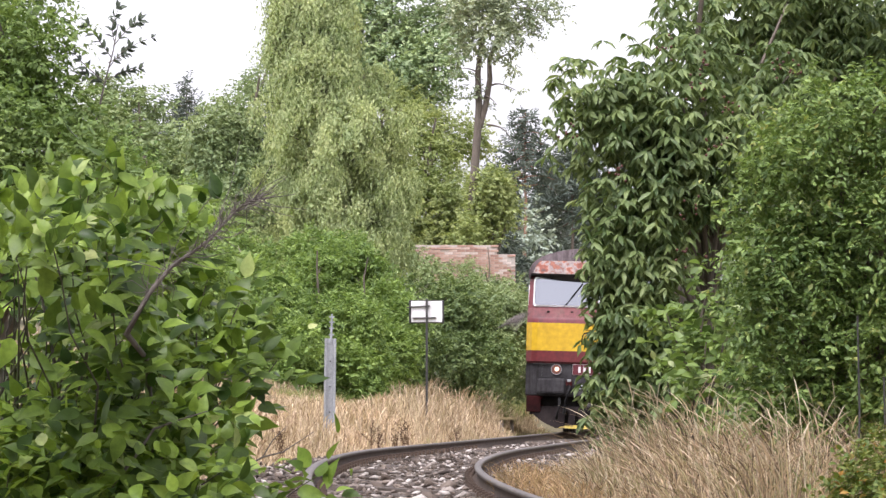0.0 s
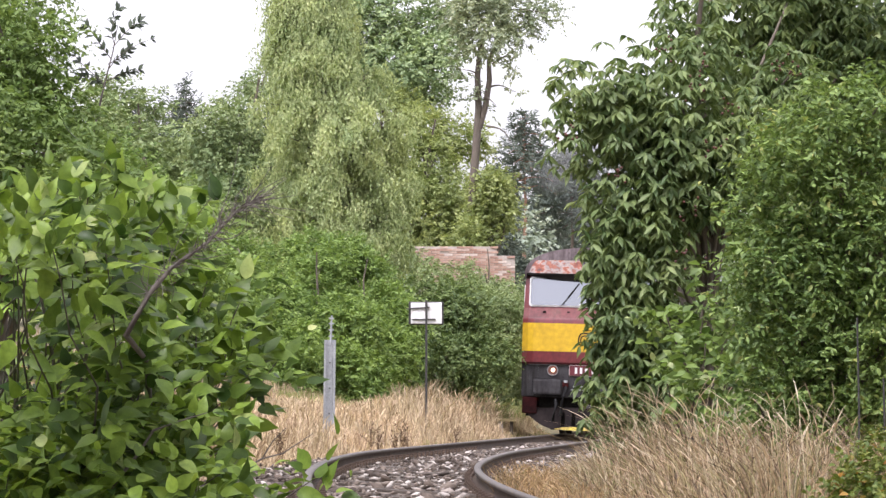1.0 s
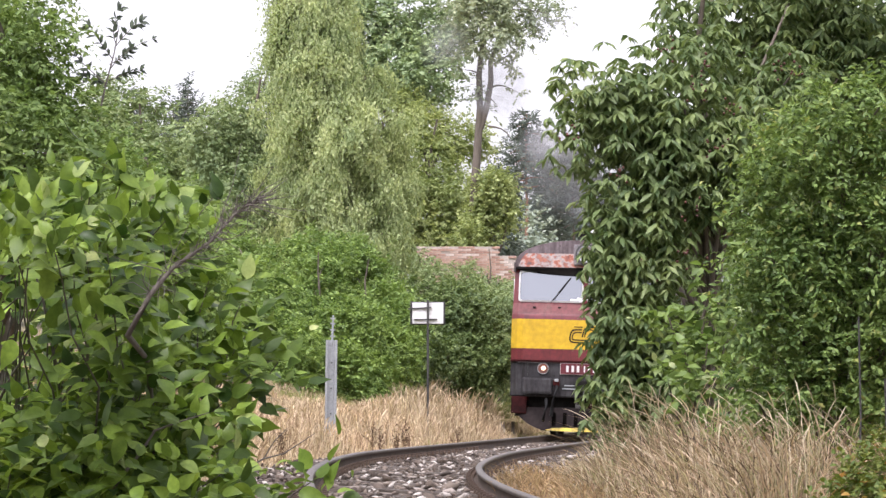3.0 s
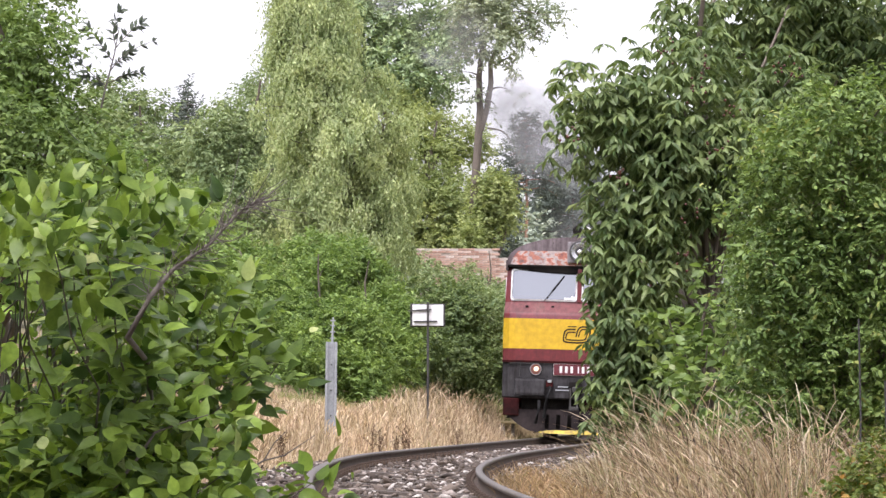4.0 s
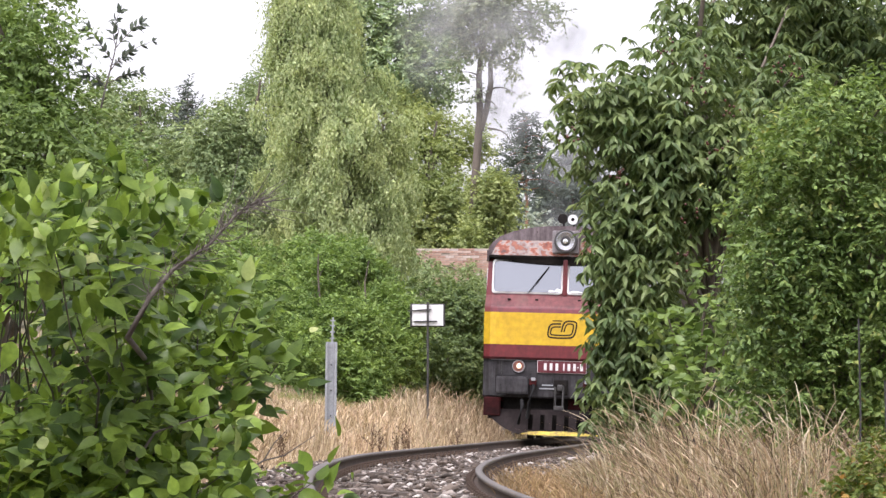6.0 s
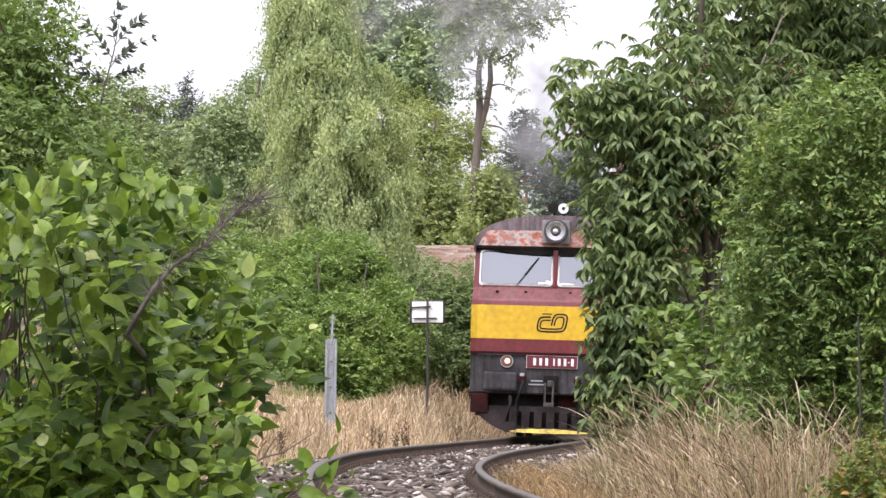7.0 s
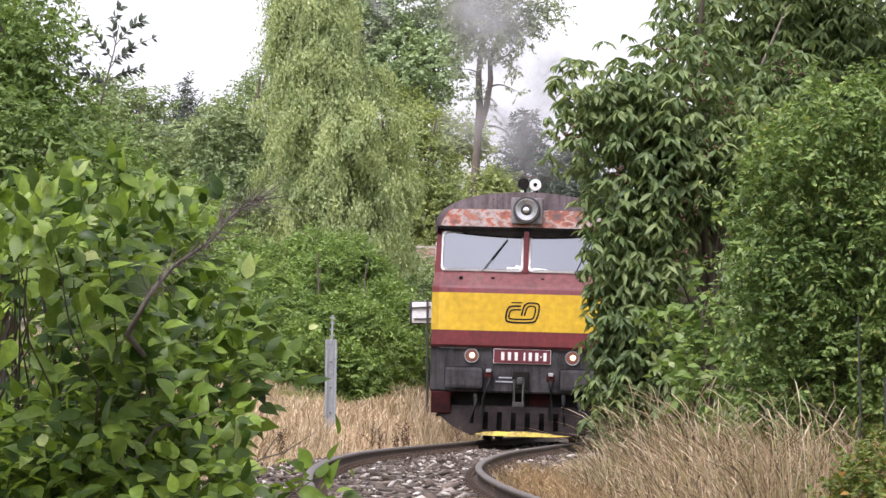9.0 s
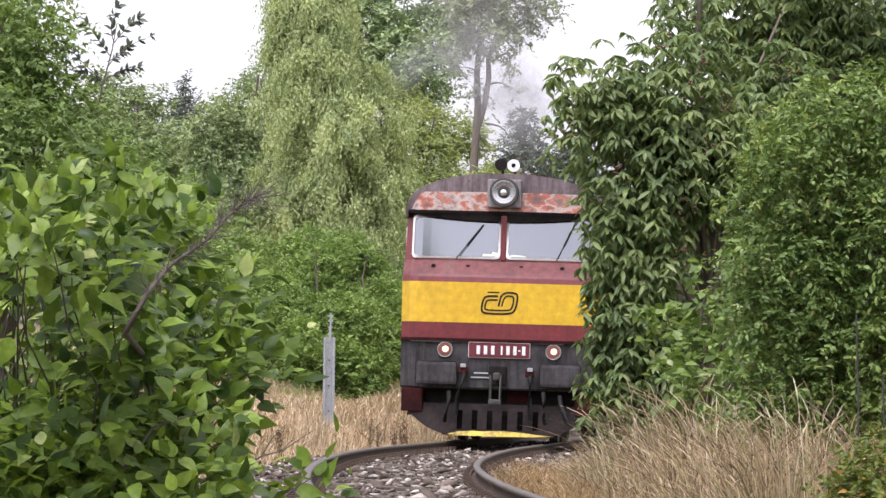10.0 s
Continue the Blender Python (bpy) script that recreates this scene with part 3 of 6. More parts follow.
def windscreen(parent, side):
    """One windscreen half: pane, pale rubber surround and wiper."""
    x0, x1, z0, z1 = 0.045, 1.47, 2.9, 3.585
    def at(u, v, out):
        x = x0 + (x1 - x0) * u
        z = z0 + (z1 - z0) * v
        e = x / 1.585
        y = 0.24 + (z - 2.87) * 0.16 + 0.10 * e * e - out - 0.016
        if e > 0.86:
            y += 0.16 * ((e - 0.86) / 0.14) ** 2
        return (side * x, y, z)
    def loop(inset):
        pts = []
        r = 0.07
        du, dv = inset / (x1 - x0), inset / (z1 - z0)
        ru, rv = r / (x1 - x0), r / (z1 - z0)
        for cu, cv, a0 in ((1 - du - ru, 1 - dv - rv, 0), (du + ru, 1 - dv - rv, 90), (du + ru, dv + rv, 180), (1 - du - ru, dv + rv, 270)):
            for k in range(5):
                a = radians(a0 + k * 22.5)
                pts.append((cu + ru * math.cos(a), cv + rv * math.sin(a)))
        return pts
    bm = bmesh.new()
    outer, inner = loop(0.0), loop(0.035)
    vo = [bm.verts.new(at(u, v, 0.012)) for u, v in outer]
    vi = [bm.verts.new(at(u, v, 0.03)) for u, v in inner]
    vd = [bm.verts.new(at(u, v, 0.005)) for u, v in inner]
    n = len(vo)
    for k in range(n):
        q = (k + 1) % n
        bm.faces.new((vo[k], vo[q], vi[q], vi[k]))
        bm.faces.new((vi[k], vi[q], vd[q], vd[k]))
    seal = part("window_frame", bm, WHITE, parent, "pale window seal")
    bm = bmesh.new()
    # the pane follows the bow of the nose in strips
    cols = 10
    low = [bm.verts.new(at(0.027 + 0.946 * k / cols, 0.055, 0.014)) for k in range(cols + 1)]
    high = [bm.verts.new(at(0.027 + 0.946 * k / cols, 0.945, 0.014)) for k in range(cols + 1)]
    for k in range(cols):
        bm.faces.new((low[k], low[k + 1], high[k + 1], high[k]))
    part("pane", bm, GLASS, seal, "windscreen pane reflecting the sky")
    bm = bmesh.new()
    slip = [(0.03, 0.07), (0.2, 0.065), (0.19, 0.12), (0.1, 0.11), (0.085, 0.17), (0.03, 0.15)] if side < 0 else [(0.03, 0.065), (0.24, 0.065), (0.2, 0.095), (0.08, 0.11), (0.03, 0.085)]
    bm.faces.new([bm.verts.new(at(u, v, 0.019)) for u, v in slip])
    part("paper_slip", bm, WHITE, seal, "white paper behind the glass")
    if side < 0:
        a, b = (0.5, -0.03), (0.2, 0.8)
    else:
        a, b = (0.56, -0.03), (0.76, 0.88)
    mid = tuple((p + q) / 2 for p, q in zip(a, b))
    runs = [([at(*a, 0.05), at(*mid, 0.07), at(*b, 0.045)], [0.009, 0.008, 0.006])]
    m2 = tuple(p + (q - p) * 0.42 for p, q in zip(a, b))
    runs.append(([at(*m2, 0.05), at(*b, 0.04)], [0.016, 0.012]))
    tubes("wiper", runs, RUBBER, parent, "thin black wiper", 6)


def build_locomotive():
    loco = thing("diesel_locomotive", (0, 0, 0), "weathered red, yellow and grey diesel locomotive with rusty roof edge", "locomotive")
    back = 16.0
    # nose, from the buffer beam up
    body = band("body", [(1.62, 0.0, 1.59), (1.88, -0.01, 1.59)], RED, loco, "dull red stripe under the yellow band", back)
    band("yellow_band", [(1.88, -0.014, 1.593), (2.52, -0.014, 1.593)], YELLOW, body, "yellow warning band with dirt specks", back)
    band("nose", [(2.52, -0.01, 1.59), (2.60, 0.0, 1.59), (2.63, 0.01, 1.59)], RED, body, "dull red nose", back)
    band("ledge", [(2.63, 0.01, 1.59), (2.67, 0.04, 1.59), (2.87, 0.245, 1.59)], RED_DUSTY, body, "sloped ledge with dust and dirt runs", back)
    band("window_wall", [(2.87, 0.245, 1.59), (3.62, 0.365, 1.57)], RED, body, "red wall round the windscreens", back)
    band("grey_front", [(0.83, 0.06, 1.58), (0.86, 0.03, 1.59), (1.56, 0.03, 1.59), (1.6, 0.02, 1.59)], GREY, body, "dirty grey lower front", back)
    # dark colour of this lip paints the shadow line under the stripe
    band("stripe_lip", [(1.595, 0.035, 1.595), (1.59, -0.02, 1.6), (1.63, -0.025, 1.6), (1.635, 0.02, 1.595)], SKIRT, body, "lip under the stripe, coloured dark as its shadow")
    # visor, a dark strip painting its shadow, and rusty forehead
    band("visor", [(3.6, 0.4, 1.57), (3.62, 0.2, 1.58), (3.66, 0.19, 1.59), (3.68, 0.25, 1.59)], UNDER, body, "black visor lip over the windscreens")
    # bowed black strip stands in for the shadow cast by the visor
    bm = bmesh.new()
    edge = []
    for k in range(-20, 21):
        u = k / 20
        x = 1.52 * u
        y = 0.19 + 0.10 * u * u + (0.16 * ((abs(u) - 0.86) / 0.14) ** 2 if abs(u) > 0.86 else 0)
        edge.append([bm.verts.new((x, y + dy, z)) for dy, z in ((0.1, 3.605 - 0.105 * (1 - u * u)), (0.06, 3.6 - 0.105 * (1 - u * u)), (0.02, 3.64))])
    for a, b in zip(edge, edge[1:]):
        for q in range(2):
            bm.faces.new((a[q], b[q], b[q + 1], a[q + 1]))
    part("visor_shadow_strip", bm, UNDER, body, "dark bowed strip painting the visor shadow above the windscreens")
    bm = bmesh.new()
    lo, hi = [], []
    for k in range(-20, 21):
        x = 1.585 * k / 20
        e = abs(x) / 1.55
        y = 0.2 + 0.10 * e * e + (0.16 * ((e - 0.86) / 0.14) ** 2 if e > 0.86 else 0)
        lo.append(bm.verts.new((x, y, 3.66)))
        hi.append(bm.verts.new((x * 0.985, y + 0.1, min(3.97, arc_roof(x) - 0.005))))
    for k in range(40):
        bm.faces.new((lo[k], lo[k + 1], hi[k + 1], hi[k]))
    part("roof_edge", bm, RUSTED, body, "white paint flaking off rust")
    # roof
    bm = bmesh.new()
    rings = []
    for y, drop, grow in ((0.3, 0.0, 0.98), (0.7, -0.0, 1.0), (2.0, 0.0, 1.0), (back, 0.0, 1.0)):
        rings.append([bm.verts.new((1.59 * grow * k / 20, y + (0.10 * (k / 20) ** 2 if y < 0.5 else 0), arc_roof(1.59 * k / 20) - drop)) for k in range(-20, 21)])
    for a, b in zip(rings, rings[1:]):
        for i in range(40):
            bm.faces.new((a[i], a[i + 1], b[i + 1], b[i]))
    base = [bm.verts.new((v.co.x, v.co.y, min(v.co.z, 3.66))) for v in rings[0]]
    for i in range(40):
        bm.faces.new((base[i], base[i + 1], rings[0][i + 1], rings[0][i]))
    part("roof", bm, ROOF, loco, "grey-brown arched roof", True)
    part("rear_wall", box(-1.54, 1.54, back - 0.02, back + 0.04, 0.85, 3.75, 0.02), RED, loco)
    for x in (-1.57, 1.57):
        part("side_wall", box(x - 0.02, x + 0.02, 0.4, back, 3.55, 3.76), ROOF, loco)
    for side in (-1, 1):
        windscreen(body, side)
    part("centre_pillar", box(-0.045, 0.045, 0.22, 0.32, 2.88, 3.6, 0.015), RED, body)
    for x in (-1.1, -0.55, 0.3, 0.95):
        part("handrail_bracket", box(x - 0.03, x + 0.03, 0.15, 0.22, 2.76, 2.8, 0.008), UNDER, body)
    # top lamp and horns
    bm = box(-0.27, 0.27, 0.12, 1.0, 3.72, 4.17, 0.03)
    lampbox = part("top_lamp_housing", bm, STEEL_DULL, loco, "grey box round the top headlamp")
    part("bezel", moved(lathe([(-0.06, 0.195), (-0.06, 0.225), (0.0, 0.235), (0.06, 0.235)], 32), 0, 0.1, 3.96), STEEL_DARK, lampbox)
    part("lens", moved(lathe([(-0.012, 0.05), (-0.02, 0.1), (-0.03, 0.18), (0.0, 0.21)], 32), 0, 0.06, 3.96), LENS, lampbox, "clear unlit lamp glass")
    part("bulb", moved(lathe([(-0.07, 0.02), (-0.06, 0.05), (0.0, 0.055)], 16), 0, 0.03, 3.95), CHROME, lampbox)
    for x, z, m, lab in ((0.1, 4.42, WHITE, "white horn mouth"), (-0.1, 4.43, UNDER, "black horn")):
        h = part("horn", moved(lathe([(0.0, 0.1), (0.02, 0.1), (0.08, 0.06), (0.4, 0.03), (0.55, 0.03)], 24), x, 0.55, z), m, loco, lab)
        part("horn_mouth", moved(lathe([(-0.006, 0.034), (0.03, 0.03)], 20), x, 0.548, z), UNDER, h)
        part("horn_stand", box(x - 0.02, x + 0.02, 0.9, 0.95, 4.2, z, 0.005), UNDER, h)
    # headlamps
    for x in (-0.865, 0.855):
        la = part("headlamp", moved(lathe([(-0.03, 0.105), (-0.035, 0.117), (-0.01, 0.126), (0.05, 0.126)], 32), x, 0.05, 1.45), STEEL, loco, "round headlamp with a pale metal rim")
        part("reflector", moved(lathe([(-0.036, 0.03), (-0.034, 0.107), (0.01, 0.107)], 32), x, 0.05, 1.45), LIT_RIM, la, "orange-red reflector")
        part("bulb", moved(lathe([(-0.06, 0.02), (-0.055, 0.045), (-0.03, 0.052)], 20), x + 0.01, 0.05, 1.455), LIT, la, "glowing warm bulb")
    # number plate with its figures as bars
    pl = part("number_plate", box(-0.49, 0.49, 0.0, 0.04, 1.33, 1.58, 0.012), WHITE, loco, "dark red plate with white rim and white figures")
    part("plate_field", box(-0.481, 0.481, -0.006, 0.0, 1.339, 1.571), PLATE, pl)
    for x in (-0.33, -0.215, -0.1, 0.04, 0.14, 0.25, 0.39):
        w = 0.014 if abs(x - 0.04) < 0.01 else 0.027
        part("figure_bar", box(x - w, x + w, -0.014, -0.006, 1.385, 1.525, 0.004), WHITE, pl)
    part("figure_bar", box(0.305, 0.338, -0.014, -0.006, 1.445, 1.465), WHITE, pl)
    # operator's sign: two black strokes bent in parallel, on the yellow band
    def stroke(points, wide, bm):
        pts = [Vector((x, 0, z)) for x, z in points]
        for _ in range(2):
            cut = [pts[0]]
            for a, b in zip(pts, pts[1:]):
                cut += [a.lerp(b, 0.25), a.lerp(b, 0.75)]
            pts = cut + [pts[-1]]
        rows = []
        for k, p in enumerate(pts):
            d = (pts[min(k + 1, len(pts) - 1)] - pts[max(k - 1, 0)]).normalized()
            side = Vector((-d.z, 0, d.x)) * wide / 2
            rows.append((bm.verts.new((p.x - side.x, -0.02 , p.z - side.z)), bm.verts.new((p.x + side.x, -0.02, p.z + side.z))))
        for a, b in zip(rows, rows[1:]):
            bm.faces.new((a[0], b[0], b[1], a[1]))
    bm = bmesh.new()
    stroke([(-0.04, 2.31), (-0.22, 2.31), (-0.275, 2.26), (-0.305, 2.08), (-0.25, 2.03), (0.15, 2.03), (0.235, 2.08), (0.28, 2.32), (0.235, 2.37), (0.02, 2.37), (-0.03, 2.15)], 0.03, bm)
    stroke([(-0.04, 2.25), (-0.2, 2.25), (-0.235, 2.2), (-0.25, 2.11), (-0.21, 2.085), (0.13, 2.085), (0.185, 2.12), (0.215, 2.28), (0.185, 2.315), (0.065, 2.315), (0.02, 2.15)], 0.026, bm)
    part("painted_sign", bm, RUBBER, body, "black bent double stroke of the operator")
    part("sign_dash", box(-0.21, -0.02, -0.02, -0.016, 2.36, 2.38), RUBBER, body)
    for z, w in ((1.09, 0.11), (1.02, 0.16)):
        part("small_writing_bar", box(-0.28 - w, -0.28 + w, 0.015, 0.03, z - 0.012, z + 0.012), STEEL, body)
    for x, w, z in ((-0.75, 0.66, 1.575), (0.5, 0.5, 1.575)):
        part("panel_seam", box(x - w, x + w, 0.018, 0.03, z - 0.008, z + 0.006), STEEL_DARK, body)
    part("panel_seam", box(-1.21, -1.2, 0.018, 0.04, 1.28, 1.58), STEEL_DARK, body)
    # buffers
    for x in (-0.98, 0.98):
        b = part("buffer", moved(lathe([(-0.04, 0.09), (-0.02, 0.13), (0.06, 0.15)], 20), x, 0, 1.06), UNDER, loco, "sprung buffer with rectangular grey head")
        part("buffer_head", box(x - 0.33, x + 0.33, -0.1, -0.02, 0.89, 1.26, 0.06), GREY, b)
    # hook and screw coupling
    hk = part("draw_hook", box(-0.06, 0.05, -0.34, 0.04, 0.98, 1.1, 0.03), STEEL_DARK, loco, "iron draw hook with hanging screw coupling")
    part("hook_plate", box(-0.15, 0.13, 0.0, 0.04, 0.9, 1.2, 0.02), UNDER, hk)
    tubes("coupling_link", [([(-0.1, -0.3, 1.06), (-0.1, -0.33, 0.66), (0.06, -0.33, 0.66), (0.06, -0.3, 1.06)], [0.022] * 4)], STEEL_DARK, hk, "worn steel coupling link")
    part("coupling_screw", box(-0.12, 0.08, -0.36, -0.3, 0.6, 0.68, 0.015), STEEL_DARK, hk)
    # hoses and cocks
    for x, z0, sway in ((-0.56, 1.14, -0.09), (0.5, 1.1, 0.03), (0.98, 0.75, 0.22), (-0.78, 0.78, -0.04), (0.72, 0.8, 0.06)):
        pts = [(x, -0.02, z0), (x + 0.02, -0.16, z0 - 0.1), (x + sway * 0.6, -0.22, z0 - 0.4), (x + sway, -0.16, max(0.32, z0 - 0.72))]
        hs = tubes("brake_hose", [(pts, [0.034, 0.034, 0.03, 0.04])], RUBBER, loco, "black rubber brake hose")
        if z0 > 1:
            part("cock", box(x - 0.07, x + 0.07, -0.12, 0.0, z0 - 0.06, z0 + 0.06, 0.02), SKIRT, hs, "grimy red cock")
            part("cock_handle", box(x - 0.035, x + 0.05, -0.15, -0.12, z0 + 0.03, z0 + 0.09, 0.01), STEEL, hs)
    # skirt and snow plough
    band("skirt", [(0.42, 0.5, 1.5), (0.83, 0.42, 1.53)], SKIRT, loco, "grimy red-brown skirt", back)
    for x in (-1.38, 1.38):
        part("skirt_panel", box(x - 0.17, x + 0.17, 0.12, 0.2, 0.46, 0.83, 0.02), SKIRT, loco, "dark red corner panel")
    # black box painting in the shade below the buffer beam
    part("coupling_recess", box(-1.18, 1.18, 0.36, 0.44, 0.5, 0.84, 0.01), UNDER, loco, "recess under the beam, blackened to paint its shade")
    part("recess_panel", box(0.12, 0.5, 0.33, 0.358, 0.58, 0.82, 0.01), SKIRT, loco, "dull red panel behind the coupling")
    # black backing box stands in for the darkness seen through the slots
    pg = part("snow_plough", box(-0.9, 0.9, 0.22, 0.3, 0.1, 0.62, 0.02), UNDER, loco, "slotted dark grey snow plough")
    # plough blade in plates between its slots
    xs = [-1.5, -0.645, -0.555, -0.405, -0.315, -0.165, -0.075, 0.075, 0.165, 0.315, 0.405, 0.555, 0.645, 1.5]
    def blade(x0, x1, z0, z1, bm):
        def zz(x, z):
            return max(z, 0.1 + 0.42 * (max(0, abs(x) - 0.7) / 0.8) ** 2.0)
        cs = [(x0, zz(x0, z0)), (x1, zz(x1, z0)), (x1, max(z1, zz(x1, z0) + 0.01)), (x0, max(z1, zz(x0, z0) + 0.01))]
        def yy(x, z):
            return -0.1 + 0.14 * abs(x) + 0.22 * (z - 0.1)
        f = [bm.verts.new((x, yy(x, z), z)) for x, z in cs]
        b = [bm.verts.new((x, yy(x, z) + 0.03, z)) for x, z in cs]
        bm.faces.new(f)
        bm.faces.new(b[::-1])
        for k in range(4):
            q = (k + 1) % 4
            bm.faces.new((f[q], f[k], b[k], b[q]))
    for i in range(len(xs) - 1):
        bm = bmesh.new()
        if i % 2 == 1:
            blade(xs[i], xs[i + 1], 0.5, 0.6, bm)
            part("plough_bridge", bm, PLOUGH, pg)
            bm = bmesh.new()
            blade(xs[i], xs[i + 1], 0.1, 0.2, bm)
            part("plough_bridge", bm, PLOUGH, pg)
        else:
            n = 1 if 0 < i < 12 else 9
            for k in range(n):
                blade(xs[i] + (xs[i + 1] - xs[i]) * k / n, xs[i] + (xs[i + 1] - xs[i]) * (k + 1) / n, 0.1, 0.6, bm)
            bmesh.ops.remove_doubles(bm, verts=bm.verts[:], dist=0.0005)
            part("plough_plate", bm, PLOUGH, pg)
    bm = bmesh.new()
    ends = (-0.78, -0.62, -0.4, -0.2, 0, 0.2, 0.4, 0.6, 0.85)
    lows = (0.115, 0.1, 0.098, 0.096, 0.095, 0.096, 0.098, 0.1, 0.115)
    highs = (0.12, 0.16, 0.175, 0.17, 0.185, 0.178, 0.165, 0.14, 0.12)
    q = [bm.verts.new((x, -0.108 + 0.14 * abs(x) + 0.22 * (z - 0.1), z)) for zs in (lows, highs) for x, z in zip(ends, zs)]
    for k in range(8):
        bm.faces.new((q[k], q[k + 1], q[k + 10], q[k + 9]))
    part("plough_edge", bm, YELLOW_WORN, pg, "worn yellow lower edge")
    # frame, fuel tank and bogies
    part("underframe", box(-1.3, 1.3, 0.5, back, 0.62, 0.9, 0.03), UNDER, loco)
    part("fuel_tank", box(-1.25, 1.25, 6.6, 9.4, 0.28, 0.65, 0.08), UNDER, loco)
    wheels = []
    for yb in (3.6, 12.4):
        bg = part("bogie", box(-1.18, 1.18, yb - 2.0, yb + 2.0, 0.5, 0.66, 0.04), UNDER, loco, "black bogie frame")
        for x in (-1.12, 1.12):
            part("side_frame", box(x - 0.07, x + 0.07, yb - 2.1, yb + 2.1, 0.42, 0.78, 0.05), UNDER, bg)
        for dy in (-1.2, 1.2):
            ws = tubes("wheelset", [([(-1.05, 0, 0), (1.05, 0, 0)], [0.08, 0.08])], STEEL_DARK, loco, "axle with two steel wheels")
            for x in (-0.75, 0.75):
                s = 1 if x > 0 else -1
                part("wheel", moved(lathe([(-0.06 * s, 0.53), (-0.03 * s, 0.53), (-0.025 * s, 0.502), (0.07 * s, 0.498), (0.07 * s, 0.42), (0.03 * s, 0.4), (0.03 * s, 0.15), (0.08 * s, 0.14)], 36, "x"), x, 0, 0), STEEL_DARK, ws)
                for k in range(3):
                    a = 2 * math.pi * k / 3
                    part("wheel_boss", moved(box(-0.02, 0.02, -0.05, 0.05, -0.05, 0.05, 0.01), x + 0.045 * s, 0.27 * math.cos(a), 0.27 * math.sin(a)), UNDER, ws)
            wheels.append((ws, yb + dy))
    for x in (-1.3, 1.3):
        st = part("footstep", box(x - 0.2, x + 0.2, 0.55, 0.85, 0.4, 0.44, 0.01), UNDER, loco, "black iron step")
        part("step_hanger", box(x - 0.19, x - 0.15, 0.6, 0.64, 0.42, 0.9), UNDER, st)
    # things on the roof
    part("exhaust_stack", moved(lathe([(0, 0.2), (0.3, 0.2), (0.3, 0.16), (0.05, 0.16)], 20, "z"), 0.1, 7.2, 4.22), UNDER, loco)
    for y in (9.5, 11.3, 13.1):
        part("roof_fan", moved(lathe([(0, 0.6), (0.1, 0.6), (0.1, 0.5), (0.04, 0.48)], 28, "z"), 0, y, 4.2), UNDER, loco)
    # side windows and door
    for s in (-1, 1):
        for y0, y1 in ((0.75, 1.5), (2.6, 3.3), (5, 5.8), (8, 8.8), (11, 11.8), (13.8, 14.6)):
            wd = part("side_window", box(s * 1.59 - 0.02, s * 1.59 + 0.02, y0, y1, 2.75, 3.4, 0.01), WHITE, loco)
            part("pane", box(s * 1.59 - 0.028, s * 1.59 + 0.028, y0 + 0.04, y1 - 0.04, 2.79, 3.36), GLASS, wd)
        dr = part("cab_door", box(s * 1.59 - 0.018, s * 1.59 + 0.018, 1.7, 2.35, 1.0, 3.45, 0.01), RED, loco)
        tubes("grab_rail", [([(s * 1.6, 1.6, 1.1), (s * 1.6, 1.6, 2.6)], [0.018, 0.018])], STEEL, dr)
    return loco, wheels


locomotive, loco_wheels = build_locomotive()


# ---- trees and shrubs ----
def lobes_of(rows):
    a = np.array(rows, float)
    return a[:, :3], a[:, 3]


def with_small(centres, radii, extra, low=0.3, high=0.55):
    """Adds smaller clumps on the skins of the large ones, so that the outline is ragged."""
    i = rng.integers(0, len(centres), extra)
    d = unit(rng.normal(size=(extra, 3)))
    c = centres[i] + d * radii[i][:, None] * rng.uniform(0.8, 1.2, extra)[:, None]
    return np.concatenate([centres, c]), np.concatenate([radii, radii[i] * rng.uniform(low, high, extra)])


def foot_of(x, y):
    return (x, y, ground_z(x, y) - 0.02)


